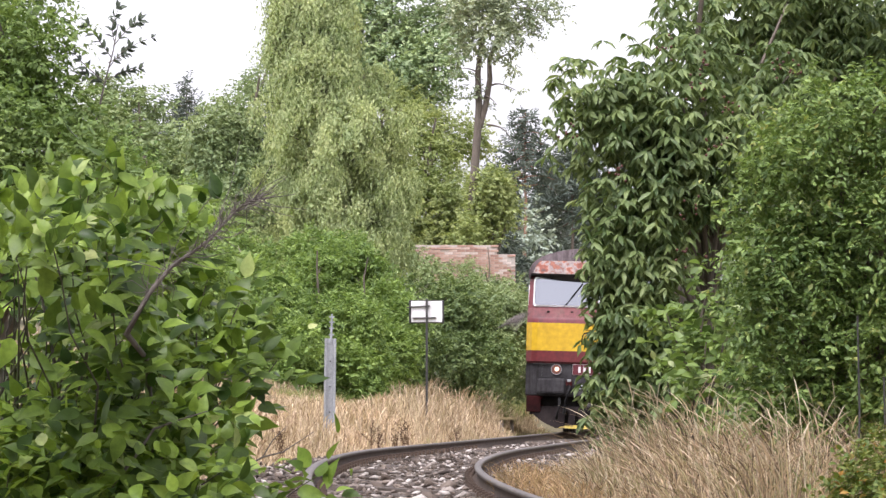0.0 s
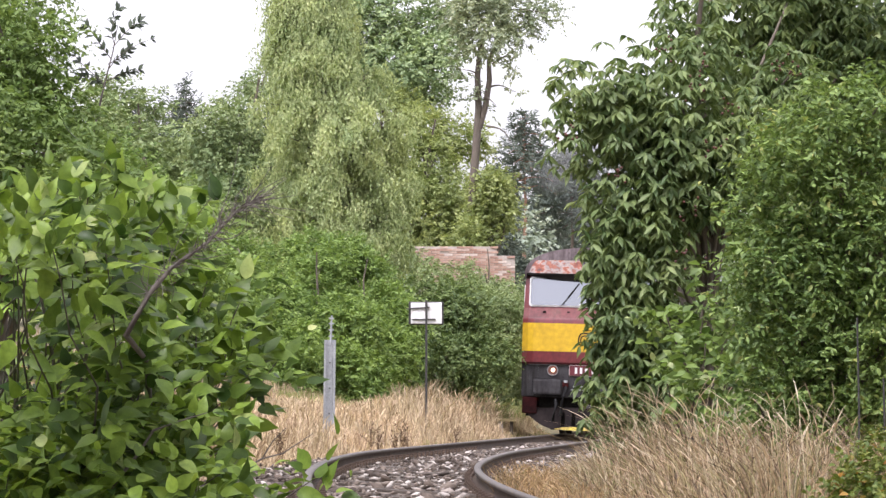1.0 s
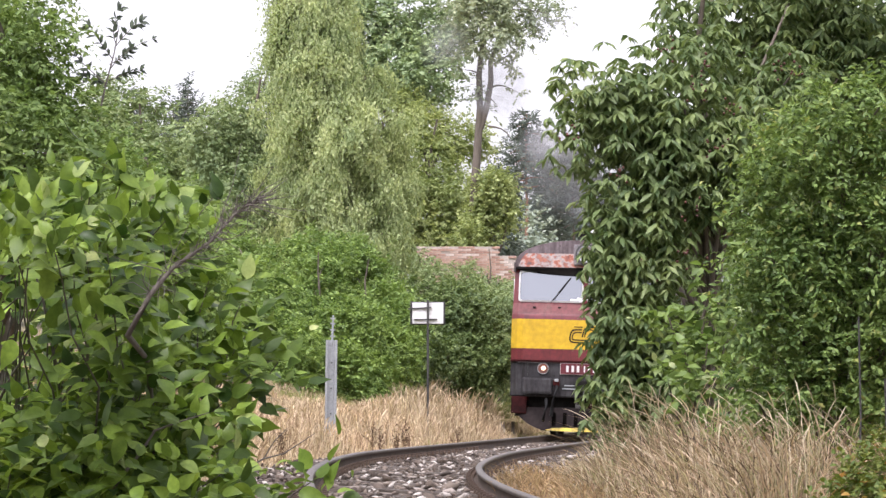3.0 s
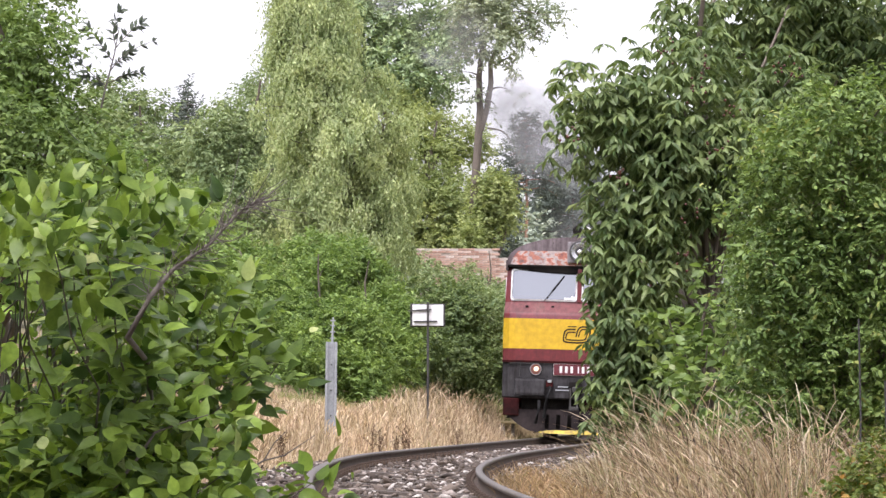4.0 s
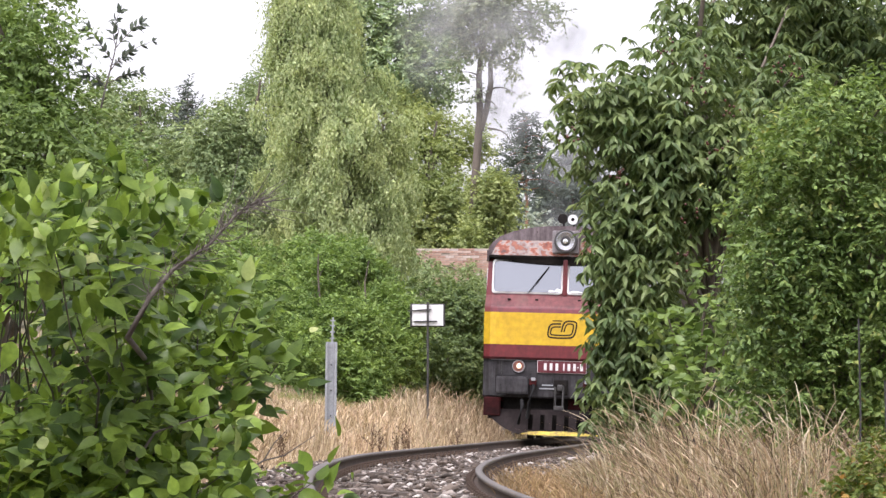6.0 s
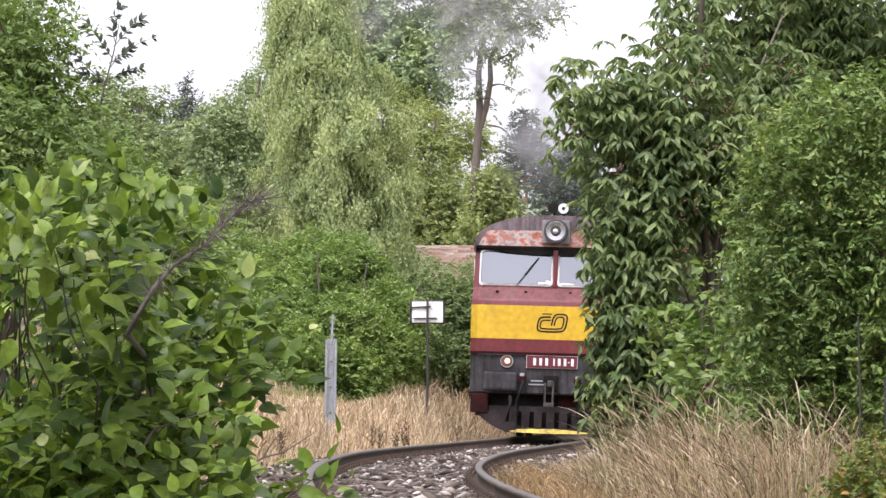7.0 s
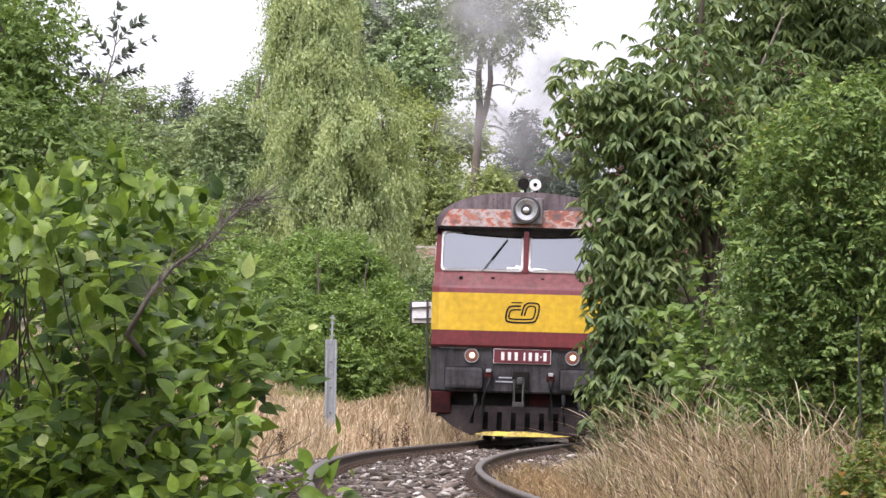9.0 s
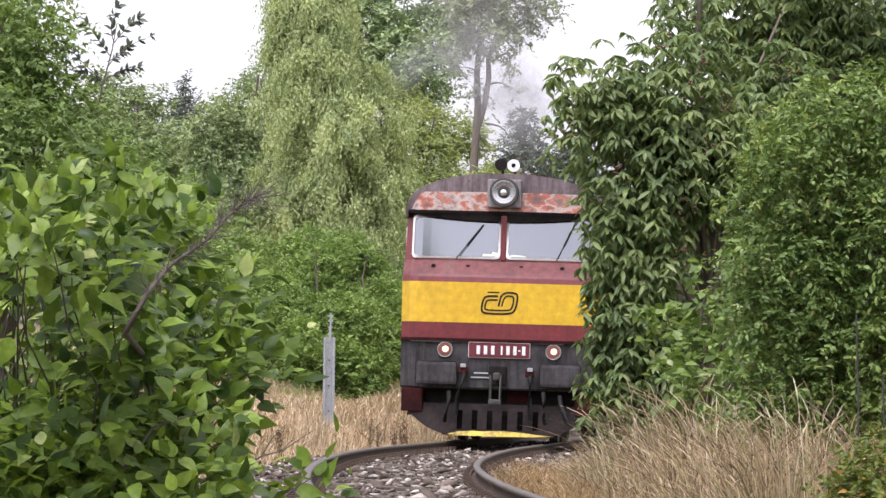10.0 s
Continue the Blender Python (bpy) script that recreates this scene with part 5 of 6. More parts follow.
def right_side():
    # cherry tree with hanging leaves
    rows = [(1.29, 32.0, 3.46, 0.27), (1.54, 32.0, 3.26, 0.30), (1.29, 32.0, 3.04, 0.25), (1.90, 32.0, 3.51, 0.27), (1.75, 32.0, 2.82, 0.34), (1.52, 32.0, 2.62, 0.22), (2.10, 32.0, 3.16, 0.32), (1.70, 32.0, 2.28, 0.28), (1.87, 32.0, 2.47, 0.34), (2.29, 32.0, 2.82, 0.34), (1.70, 32.0, 1.88, 0.26), (1.82, 32.0, 1.98, 0.37), (1.75, 32.0, 1.49, 0.27), (1.87, 32.0, 1.54, 0.37), (1.77, 32.0, 1.10, 0.28), (1.92, 32.0, 1.05, 0.34), (2.24, 34.0, 2.35, 0.34), (1.62, 32.0, 1.34, 0.18), (1.64, 32.0, 0.95, 0.2), (1.66, 32.0, 0.59, 0.18)]
    rows2 = [(2.18, 32.5, 3.85, 0.23), (2.03, 32.5, 3.81, 0.15), (2.47, 33.0, 3.4, 0.2), (2.82, 33.0, 3.50, 0.30), (2.69, 32.0, 3.07, 0.30), (3.13, 33.0, 3.55, 0.25), (2.5, 34.4, 1.75, 0.3), (2.55, 32.5, 2.66, 0.35), (3.01, 34.0, 4.01, 0.29), (2.59, 34.0, 4.11, 0.21), (3.38, 34.0, 4.01, 0.31), (1.68, 32.0, 0.80, 0.22), (1.82, 32.0, 0.70, 0.27), (2.22, 32.0, 0.95, 0.34), (2.5, 34.4, 1.3, 0.3), (3.59, 34.0, 3.70, 0.37), (3.90, 34.0, 4.01, 0.42), (2.75, 34.0, 4.43, 0.31), (2.16, 33.0, 4.26, 0.23), (3.27, 34.0, 4.48, 0.37)]
    c, rad = lobes_of(rows + rows2)
    c, rad = with_small(c, rad * 0.82, 80)
    c[:, 0] -= np.where(c[:, 2] < 2.3, 0.12, 0.0)
    # kept clear of the line by the passing trains
    c[:, 0] = np.maximum(c[:, 0], np.where(c[:, 2] > 2.95, 1.03, np.where(c[:, 2] > 2.35, 1.27, 1.08)) + rad * 0.8 + 0.08 + np.where(c[:, 2] > 2.35, rng.exponential(0.12, len(c)), 0.0))
    cherry = leafy_plant("cherry_tree", "large cherry tree with dark green drooping leaves and few red fruits", "tree", foot_of(2.4, 32.6), 0.08, c, rad, 32000, 7, 0.25, 0.72, 0.127, 0.36, LEAF_CHERRY, oval=True, limbs=30, flat=0.8, shell=0.5, split=True, whorl=True)
    # fruits in small bunches
    bm = bmesh.new()
    bmesh.ops.create_icosphere(bm, subdivisions=1, radius=1.0)
    sv = np.array([v.co[:] for v in bm.verts])
    sf = np.array([[v.index for v in q.verts] for q in bm.faces])
    bm.free()
    V, F = [], []
    for b in ((2.19, 31.2, 3.48), (2.89, 31.4, 3.47), (3.00, 31.4, 3.44), (2.48, 31.3, 3.13), (2.34, 31.2, 2.75), (2.12, 31.2, 2.22), (2.15, 31.2, 3.31), (1.08, 31.2, 2.88), (2.07, 31.2, 1.85), (1.93, 31.6, 3.62), (1.49, 31.2, 2.57)):
        for _ in range(8):
            c = np.array(b) - np.array(cherry.matrix_basis.translation) + rng.normal(size=3) * (0.05, 0.1, 0.05)
            F.append(sf + len(V) * len(sv))
            V.append(sv * 0.013 + c)
    tagged(put_mesh("fruit", np.concatenate(V), np.concatenate(F), FRUIT, cherry, "small reddish-brown cherries", True), kind="stuff")
    # taller tree added beside it, mostly out of view; its boughs shade the cherry
    c, rad = lobes_of([(3.5, 32.6, 5.5, 0.4), (3.9, 32.6, 5.1, 0.5), (4.5, 33.2, 4.9, 0.55), (4.6, 32.0, 5.6, 0.7), (4.9, 33.4, 4.2, 0.6), (5.2, 33.0, 6.4, 0.9), (4.2, 33.0, 6.2, 0.8)])
    c, rad = with_small(c, rad, 30)
    leafy_plant("cherry_shade_tree", "tall dark green tree added with boughs to shade the cherry", "tree", foot_of(5.3, 33.6), 0.14, c, rad, 8500, 8, 0.28, 0.35, 0.13, 0.45, LEAF_CHERRY, oval=True, limbs=5, lean=0.6)
    # broad-leaved shrub in front of it
    c, rad = lobes_of([(1.72, 29.5, 1.28, 0.15), (2.00, 29.5, 1.23, 0.17), (2.13, 29.5, 1.10, 0.19), (1.82, 29.5, 1.01, 0.18), (1.96, 29.0, 0.86, 0.21), (2.27, 29.5, 1.23, 0.15), (1.70, 29.0, 0.73, 0.15), (1.97, 29.8, 1.51, 0.10), (2.19, 29.0, 0.77, 0.18), (1.91, 28.8, 0.64, 0.18), (2.41, 29.0, 0.91, 0.18)])
    c, rad = with_small(c, rad, 22)
    leafy_plant("hazel_bush", "low bush with broad light green leaves", "shrub", foot_of(2.0, 28.4), 0.03, c + np.array([0, -1.2, 0]), rad, 900, 6, 0.2, 0.15, 0.1, 0.7, LEAF_HAZEL, oval=True, limbs=14, split=True)
    # fine-leaved elm thicket
    rows = [(2.78, 25.0, 2.48, 0.32), (2.45, 25.0, 2.31, 0.29), (2.91, 25.0, 2.16, 0.35), (2.29, 25.0, 1.93, 0.27), (2.60, 25.0, 1.85, 0.31), (2.22, 25.0, 1.62, 0.22), (2.45, 25.0, 1.47, 0.29), (2.91, 25.0, 1.62, 0.35), (2.2, 25.0, 1.24, 0.2), (2.37, 25.0, 1.08, 0.29), (2.72, 25.0, 1.16, 0.31), (2.24, 25.0, 0.89, 0.2), (2.48, 25.0, 0.74, 0.27), (2.91, 25.0, 0.85, 0.35), (3.22, 25.0, 2.35, 0.38), (3.22, 25.0, 1.39, 0.42), (2.12, 25.0, 0.6, 0.15), (2.75, 25.0, 0.55, 0.23), (2.29, 25.0, 0.55, 0.19), (3.14, 25.0, 0.62, 0.31), (2.14, 25.5, 1.49, 0.12), (2.22, 25.2, 2.3, 0.12), (2.36, 25.0, 2.42, 0.13)]
    c, rad = lobes_of(rows)
    c, rad = with_small(c, rad, 90)
    leafy_plant("elm_thicket", "fine-leaved light green elm thicket with thin stems", "shrub", foot_of(2.7, 25.6), 0.05, c, rad, 36000, 10, 0.22, 0.25, 0.052, 0.55, LEAF_ELM, oval=True, limbs=36, split=True)
    # wood behind, that closes the view to the side
    for x, y, h in ((4.6, 40, 5.5), (5.5, 48, 6.5), (6.5, 58, 7.5), (7.4, 70, 8.5), (5.0, 35, 6.0), (8.6, 84, 9.0)):
        cc, rr = crown_lobes((x, y, h * 0.5), (1.7, 1.9, h * 0.48), 26, 0.7)
        leafy_plant("roadside_tree", "dense dark green broadleaf tree along the track", "tree", foot_of(x, y), 0.12, cc, rr, 9000, 8, 0.35, 0.3, 0.15, 0.5, LEAF_WOOD, group="trees along the track")


def unseen_shade_trees():
    """Unseen trees added beside and behind the camera to keep off the low sky."""
    for x, y, h in ((-6.8, 5, 8), (-7, -3, 12), (-5, -10, 12), (-3, -17, 13), (0, -25, 13), (4.5, -32, 13), (6.5, 8, 10), (7.5, 0, 11), (9, -8, 12), (12, -17, 13), (6.5, 20, 9), (-6.8, 19, 10), (-7.5, 29, 10), (-9, 42, 11)):
        cc, rr = crown_lobes((x, y, h * 0.55), (2.2, 2.4, h * 0.45), 24, 1.0)
        leafy_plant("shade_tree", "unseen dense green broadleaf tree added to shade the line", "tree", foot_of(x, y), 0.16, cc, rr, 3600, 8, 0.6, 0.2, 0.38, 0.6, LEAF_WOOD, group="wood by the line")


def shade_bush():
    # bush added out of view on the left, shading the front bush
    cc, rr = crown_lobes((-2.76, 9.5, 1.25), (0.75, 1.5, 1.3), 32, 0.34)
    leafy_plant("shade_bush", "unseen dense green bush added to shade the front bush", "shrub", foot_of(-2.76, 9.5), 0.05, cc, rr, 12000, 8, 0.2, 0.2, 0.11, 0.6, LEAF_WOOD)
    # bramble at the edge of the dry grass
    c, rad = lobes_of([(2.24, 19.5, 0.15, 0.13), (2.39, 19.8, 0.24, 0.14), (2.13, 19.3, 0.06, 0.1), (2.30, 19.3, 0.04, 0.14), (2.0, 19.2, -0.02, 0.08)])
    leafy_plant("bramble", "low green bramble with orange-brown leaves in the grass", "shrub", foot_of(2.3, 19.6), 0.012, c, rad, 2100, 6, 0.12, 0.1, 0.045, 0.65, LEAF_BRAMBLE, oval=True, limbs=4)


def front_bush():
    """Broad-leaved bush close to the camera: single leaves on arching stems."""
    foot = foot_of(-1.35, 11.6)
    bush = thing("knotweed_bush", foot, "bright green bush with large pointed oval leaves", "shrub")
    o = Vector(foot)
    tips = [(-1.01, 11.0, 1.27), (-0.94, 10.7, 1.19), (-1.06, 10.7, 1.15), (-1.20, 10.6, 1.09), (-0.82, 10.8, 1.08), (-1.13, 10.4, 0.99), (-0.94, 10.5, 0.98), (-1.14, 11.0, 1.21), (-1.23, 11.0, 1.16), (-1.29, 11.0, 1.17), (-0.92, 11.0, 1.17), (-0.82, 11.0, 1.15), (-0.71, 11.3, 1.18), (-0.75, 11.0, 1.05), (-0.87, 10.8, 1.06), (-1.00, 10.8, 1.06), (-1.14, 10.8, 1.06), (-1.25, 10.6, 1.02), (-0.70, 11.0, 0.93), (-0.59, 11.2, 0.91), (-0.54, 11.2, 0.80), (-0.49, 11.3, 0.70), (-0.62, 11.0, 0.73), (-0.74, 10.8, 0.79), (-0.85, 10.6, 0.79)]
    tips2 = [(-0.58, 11.0, 0.63), (-0.67, 10.8, 0.66), (-0.82, 10.6, 0.69), (-0.94, 10.5, 0.66), (-1.10, 10.5, 0.72), (-1.22, 10.5, 0.79), (-0.74, 10.6, 0.53), (-0.62, 10.8, 0.53), (-0.60, 10.8, 0.43), (-0.87, 10.4, 0.56), (-1.03, 10.4, 0.53), (-1.19, 10.4, 0.59), (-0.77, 10.4, 0.40), (-0.62, 10.5, 0.35), (-0.93, 10.3, 0.37), (-1.10, 10.3, 0.40), (-1.21, 10.3, 0.37), (-0.81, 10.9, 0.93), (-1.09, 10.7, 0.89), (-1.01, 11.2, 0.94), (-0.35, 10.8, 0.34), (-0.59, 10.5, 0.29), (-0.72, 10.3, 0.29), (-0.99, 10.3, 0.27)]
    runs, P, A, N, S = [], [], [], [], []
    tips3 = [(-1.10, 9.7, 1.05), (-1.03, 9.6, 0.98), (-0.96, 9.7, 1.01), (-1.13, 9.6, 0.96), (-0.90, 9.8, 0.94), (-1.06, 9.8, 1.06), (-0.86, 9.9, 1.02), (-1.00, 9.9, 0.92)]
    for tip in tips + tips2 + tips3:
        e = Vector(tip) - o
        b = Vector((rng.normal() * 0.3 + 0.05, rng.normal() * 0.3 + 0.2, -0.1))
        m = b.lerp(e, 0.55) + Vector((rng.normal() * 0.05 - 0.06, 0, 0.12 * max(0.2, e.z)))
        pts = [b * (1 - u) ** 2 + m * 2 * u * (1 - u) + e * u * u for u in np.linspace(0, 1, 9)]
        runs.append(([p + Vector(rng.normal(size=3)) * 0.012 for p in pts[:-1]] + pts[-1:], [0.0062 - 0.0006 * q for q in range(9)]))
        span = (e - b).length
        n = int(span / 0.029) + 8
        for q in range(n):
            u = 0.22 + 0.78 * (q + 0.5) / n
            p = b * (1 - u) ** 2 + m * 2 * u * (1 - u) + e * u * u
            d = ((m - b) * (1 - u) + (e - m) * u).normalized()
            if u < 0.5 and rng.random() < 0.55:
                continue
            for s in (-1, 1):
                side = d.cross(Vector((rng.normal() * 0.4, rng.normal() * 0.4, 1))).normalized() * s
                twig = side * rng.uniform(0.01, 0.12) + Vector(rng.normal(size=3)) * 0.04
                P.append((p + twig)[:])
                A.append((d * 0.5 + side * 0.8 + Vector(rng.normal(size=3)) * 0.5 + Vector((0, -0.15, -0.08)))[:])
                N.append((Vector((0, -0.4, 1.0)) + Vector(rng.normal(size=3)) * 0.45)[:])
                S.append(rng.uniform(0.046, 0.098) * (0.75 if u > 0.93 else 1))
        for s in range(6):
            P.append((e + Vector(rng.normal(size=3)) * 0.02)[:])
            A.append((Vector(rng.normal(size=3)) * 0.7 + Vector((0, 0, 0.5)))[:])
            N.append((Vector((0, -0.6, 0.6)) + Vector(rng.normal(size=3)) * 0.4)[:])
            S.append(rng.uniform(0.05, 0.085))
    # bare inner stems
    for k in range(16):
        e = Vector((rng.uniform(-0.45, 0.35), rng.uniform(-1.0, -0.5), rng.uniform(0.7, 1.25)))
        b = Vector((rng.normal() * 0.2 - 0.1, rng.normal() * 0.2 - 0.3, -0.1))
        runs.append((limb(b, e, 0.12), [0.009, 0.008, 0.007, 0.0055, 0.004, 0.002]))
    # a pale stem low in front, and a bare twig that reaches over the rail
    runs.append(([Vector(p) - o for p in ((-0.98, 10.3, 0.2), (-0.92, 10.25, 0.31), (-0.86, 10.3, 0.39), (-0.81, 10.3, 0.465), (-0.74, 10.3, 0.49), (-0.66, 10.3, 0.515))], [0.006, 0.0055, 0.0048, 0.004, 0.003, 0.0015]))
    runs.append(([Vector(p) - o for p in ((-0.66, 10.8, 0.2), (-0.60, 10.8, 0.34), (-0.53, 10.8, 0.38), (-0.47, 10.8, 0.395), (-0.38, 10.8, 0.454))], [0.005, 0.004, 0.003, 0.0022, 0.001]))
    runs.append(([Vector(p) - o for p in ((-0.53, 10.8, 0.38), (-0.50, 10.8, 0.43), (-0.46, 10.8, 0.47))], [0.0025, 0.0018, 0.001]))
    for run in runs:
        tubes("stem", [run], TWIG, bush, sides=6)
    P, A, N, S = np.array(P), np.array(A), np.array(N), np.array(S)
    # the shaded inner side has lost most of its leaves
    bare = (P[:, 0] + foot[0] < -0.95 + 0.1 * rng.normal(size=len(P))) & (np.abs(P[:, 2] + foot[2] - 0.72) < 0.2 + 0.05 * rng.normal(size=len(P)))
    # the low apron of the bush stands forward into the light
    P[P[:, 2] + foot[2] < 0.52, 1] -= 0.28
    keep = ~bare | (rng.random(len(P)) < 0.25)
    P, A, N, S = P[keep], A[keep], N[keep], S[keep]
    # what is left of them hangs deeper in
    deep = bare[keep]
    P[deep, 1] += rng.uniform(0.3, 0.9, int(deep.sum()))
    # the leaves that stand nearest to the walker are single pieces
    near = np.argsort(P[:, 1])[:280]
    rest = np.setdiff1d(np.arange(len(P)), near)
    for k in near:
        v, t = leaf_arrays(P[k:k + 1], A[k:k + 1], N[k:k + 1], S[k], S[k] * rng.uniform(0.54, 0.72), broad=True)
        put_mesh("leaf", v, t, LEAF_FRONT, bush, smooth=True)
    v, t = leaf_arrays(P[rest], A[rest], N[rest], S[rest], S[rest] * rng.uniform(0.54, 0.72, len(rest)), broad=True)
    tagged(put_mesh("foliage", v, t, LEAF_FRONT, bush, smooth=True), kind="stuff")
    # dead branch through the bush
    root = (-0.84, 9.75, 0.72)
    dead = thing("dead_branch", root, "dry grey-brown branch with fine bare twigs", "branch")
    r0 = Vector(root)
    way = [Vector(p) - r0 for p in (root, (-0.78, 9.75, 0.83), (-0.72, 9.75, 0.90), (-0.62, 9.75, 0.97), (-0.55, 9.75, 1.05), (-0.48, 9.75, 1.09))]
    tubes("branch", [([(-0.04, 1.5, -0.55), (0.0, 0.7, -0.06)] + way, [0.009, 0.0088] + [0.0085, 0.0075, 0.006, 0.0045, 0.0026, 0.001])], TWIG, dead, sides=6)
    runs = []
    for k in range(210):
        u = rng.uniform(0.05, 0.98) ** 0.7
        i = min(4, int(u * 5))
        p = way[i].lerp(way[i + 1], u * 5 - i)
        d = (way[i + 1] - way[i]).normalized()
        e = p + (d * rng.uniform(0.1, 1) + Vector(rng.normal(size=3)) * 0.6) * rng.uniform(0.02, 0.07) * (2.2 if k % 6 == 0 else 1)
        runs.append(([p, p.lerp(e, 0.5) + Vector(rng.normal(size=3)) * 0.006, e], [0.0014, 0.001, 0.0006]))
    tagged(tubes("twig_spray", runs, TWIG, dead, sides=4), kind="stuff")


def grass(name, label, count, place, height, lean, material, width=0.006, category="grass", heads=0.35, spread=0.36, plume=2.6, clump=0.3):
    """Long stalks, thicker at the seed heads; place gives their roots."""
    x, y = place(count)
    z = np.array([ground_z(a, b) for a, b in zip(x, y)])
    h = height(x, y) * rng.uniform(0.55, 1.15, count)
    sway = np.array([noise.noise((a * 1.9, b * 0.9, 4.0)) for a, b in zip(x, y)]) * clump
    l = np.stack([lean[0] + sway + rng.normal(size=count) * spread, lean[1] + rng.normal(size=count) * 0.25], 1) * h[:, None]
    a = rng.uniform(-0.9, 0.9, count)
    sx, sy = np.cos(a), np.sin(a)
    head = rng.random(count) < heads
    levels = ((0.0, 1.0), (0.4, 0.8), (0.74, 0.5), (0.82, 0.5), (0.92, 0.45), (1.0, 0.05))
    V = []
    for u, w in levels:
        ww = np.where(head & (u > 0.8) & (u < 1), w * plume, w) * width * rng.uniform(0.8, 1.2, count)
        cx, cy, cz = x + l[:, 0] * u ** 2, y + l[:, 1] * u ** 2, z - 0.03 + h * (u - 0.2 * u ** 4)
        V.append(np.stack([cx - sx * ww, cy - sy * ww, cz], 1))
        V.append(np.stack([cx + sx * ww, cy + sy * ww, cz], 1))
    V = np.stack(V, 1)
    k = V.shape[1]
    f = np.array([(2 * i, 2 * i + 1, 2 * i + 3, 2 * i + 2) for i in range(len(levels) - 1)])
    F = f[None] + (np.arange(count) * k)[:, None, None]
    g = put_mesh(name, V.reshape(-1, 3), F.reshape(-1, 4), material, None, label)
    tagged(g, category=category, kind="stuff")


def all_grass():
    def right(n):
        y = 20.5 + 24 * rng.random(n) ** 1.25
        d = 1.48 + 3.1 * rng.random(n) ** 1.5
        return np.array([line_x(b) for b in y]) + d, y
    def right_h(x, y):
        d = x - np.array([line_x(b) for b in y])
        return np.clip(0.4 + 1.9 * (d - 1.48), 0.34, 0.95) * (1 - 0.42 * np.clip((d - 1.9) / 1.2, 0, 1)) * np.clip(1 - (y - 31.5) / 6 + np.maximum(0, d - 2.2), 0.35, 1) * (0.8 + 0.35 * np.array([noise.noise((a * 1.3, b * 0.6, 1.0)) for a, b in zip(x, y)]))
    grass("dry_grass", "long pale straw-coloured dry grass beside the track", 9500, right, right_h, (-0.08, -0.05), STRAW, 0.0034, spread=0.4, clump=0.8)
    grass("tall_stalks", "tall arching straw stalks with seed heads", 3000, right, lambda x, y: right_h(x, y) * 1.25, (-0.16, -0.08), STRAW_HEAD, 0.0025, heads=0.9, spread=0.2, plume=3.2, clump=0.5)
    grass("green_blades", "green grass blades among the dry stalks", 2600, right, lambda x, y: right_h(x, y) * 0.8, (-0.1, -0.05), GREEN_GRASS, 0.0025, heads=0.0, spread=0.4)
    def tuft(n):
        y = 25 + 16 * rng.random(n)
        c = np.round(y * 0.8) / 0.8
        d = 1.05 + 0.17 * (np.round(y * 0.8) % 3) + rng.normal(size=n) * 0.1
        y = c + rng.normal(size=n) * 0.25
        return np.array([line_x(b) for b in y]) + d, y
    grass("brown_tufts", "low orange-brown grass tufts at the ballast edge", 1100, tuft, lambda x, y: np.full(len(x), 0.34), (-0.1, 0.0), STRAW_BROWN, 0.0035)
    def left(n):
        y = 30 + 75 * rng.random(n) ** 0.9
        d = 1.3 + 4.2 * rng.random(n) ** 0.9
        return np.array([line_x(b) for b in y]) - d, y
    def left_h(x, y):
        d = np.array([line_x(b) for b in y]) - x
        return np.clip(0.3 + 0.7 * (d - 1.35), 0.22, 0.85) * (0.82 + 0.7 * np.clip((y - 66) / 12, 0, 1)) * (1 - 0.72 * np.clip((d - 3.2) / 0.8, 0, 1) * np.clip((y - 52) / 6, 0, 1)) * np.where(d < 2.3, 1 - 0.68 * np.clip((y - 78) / 6, 0, 1), 1 - 0.45 * np.clip((y - 86) / 6, 0, 1)) * (0.85 + 0.4 * np.array([noise.noise((a * 0.9, b * 0.3, 5.0)) for a, b in zip(x, y)]))
    grass("dry_meadow", "tall golden dry grass on the bank", 46000, left, left_h, (0.02, -0.02), STRAW_LEFT, 0.0068, spread=0.15, clump=0.22)
    def green(n):
        y = 66 + 46 * rng.random(n)
        d = np.where(rng.random(n) < 0.15, 1.4 + 0.7 * rng.random(n), 2.5 + 2.2 * rng.random(n))
        return np.array([line_x(b) for b in y]) - d, y
    grass("green_verge", "green grass and weeds along the rails", 9500, green, lambda x, y: np.where(y < 78, 0.3, np.where(np.array([line_x(b) for b in y]) - x < 2.4, 0.28, 0.85)), (0.0, 0.0), GREEN_GRASS, 0.01, heads=0.0)
    def between(n):
        y = 18 + 40 * rng.random(n)
        d = rng.choice([-1.0, 0.95, 1.05, -0.3, 0.2], n) + rng.normal(size=n) * 0.12
        return np.array([line_x(b) for b in y]) + d, y
    grass("track_weeds", "thin weeds growing between the sleepers", 1500, between, lambda x, y: np.full(len(x), 0.14), (0.0, 0.0), GREEN_GRASS, 0.005, heads=0.1)


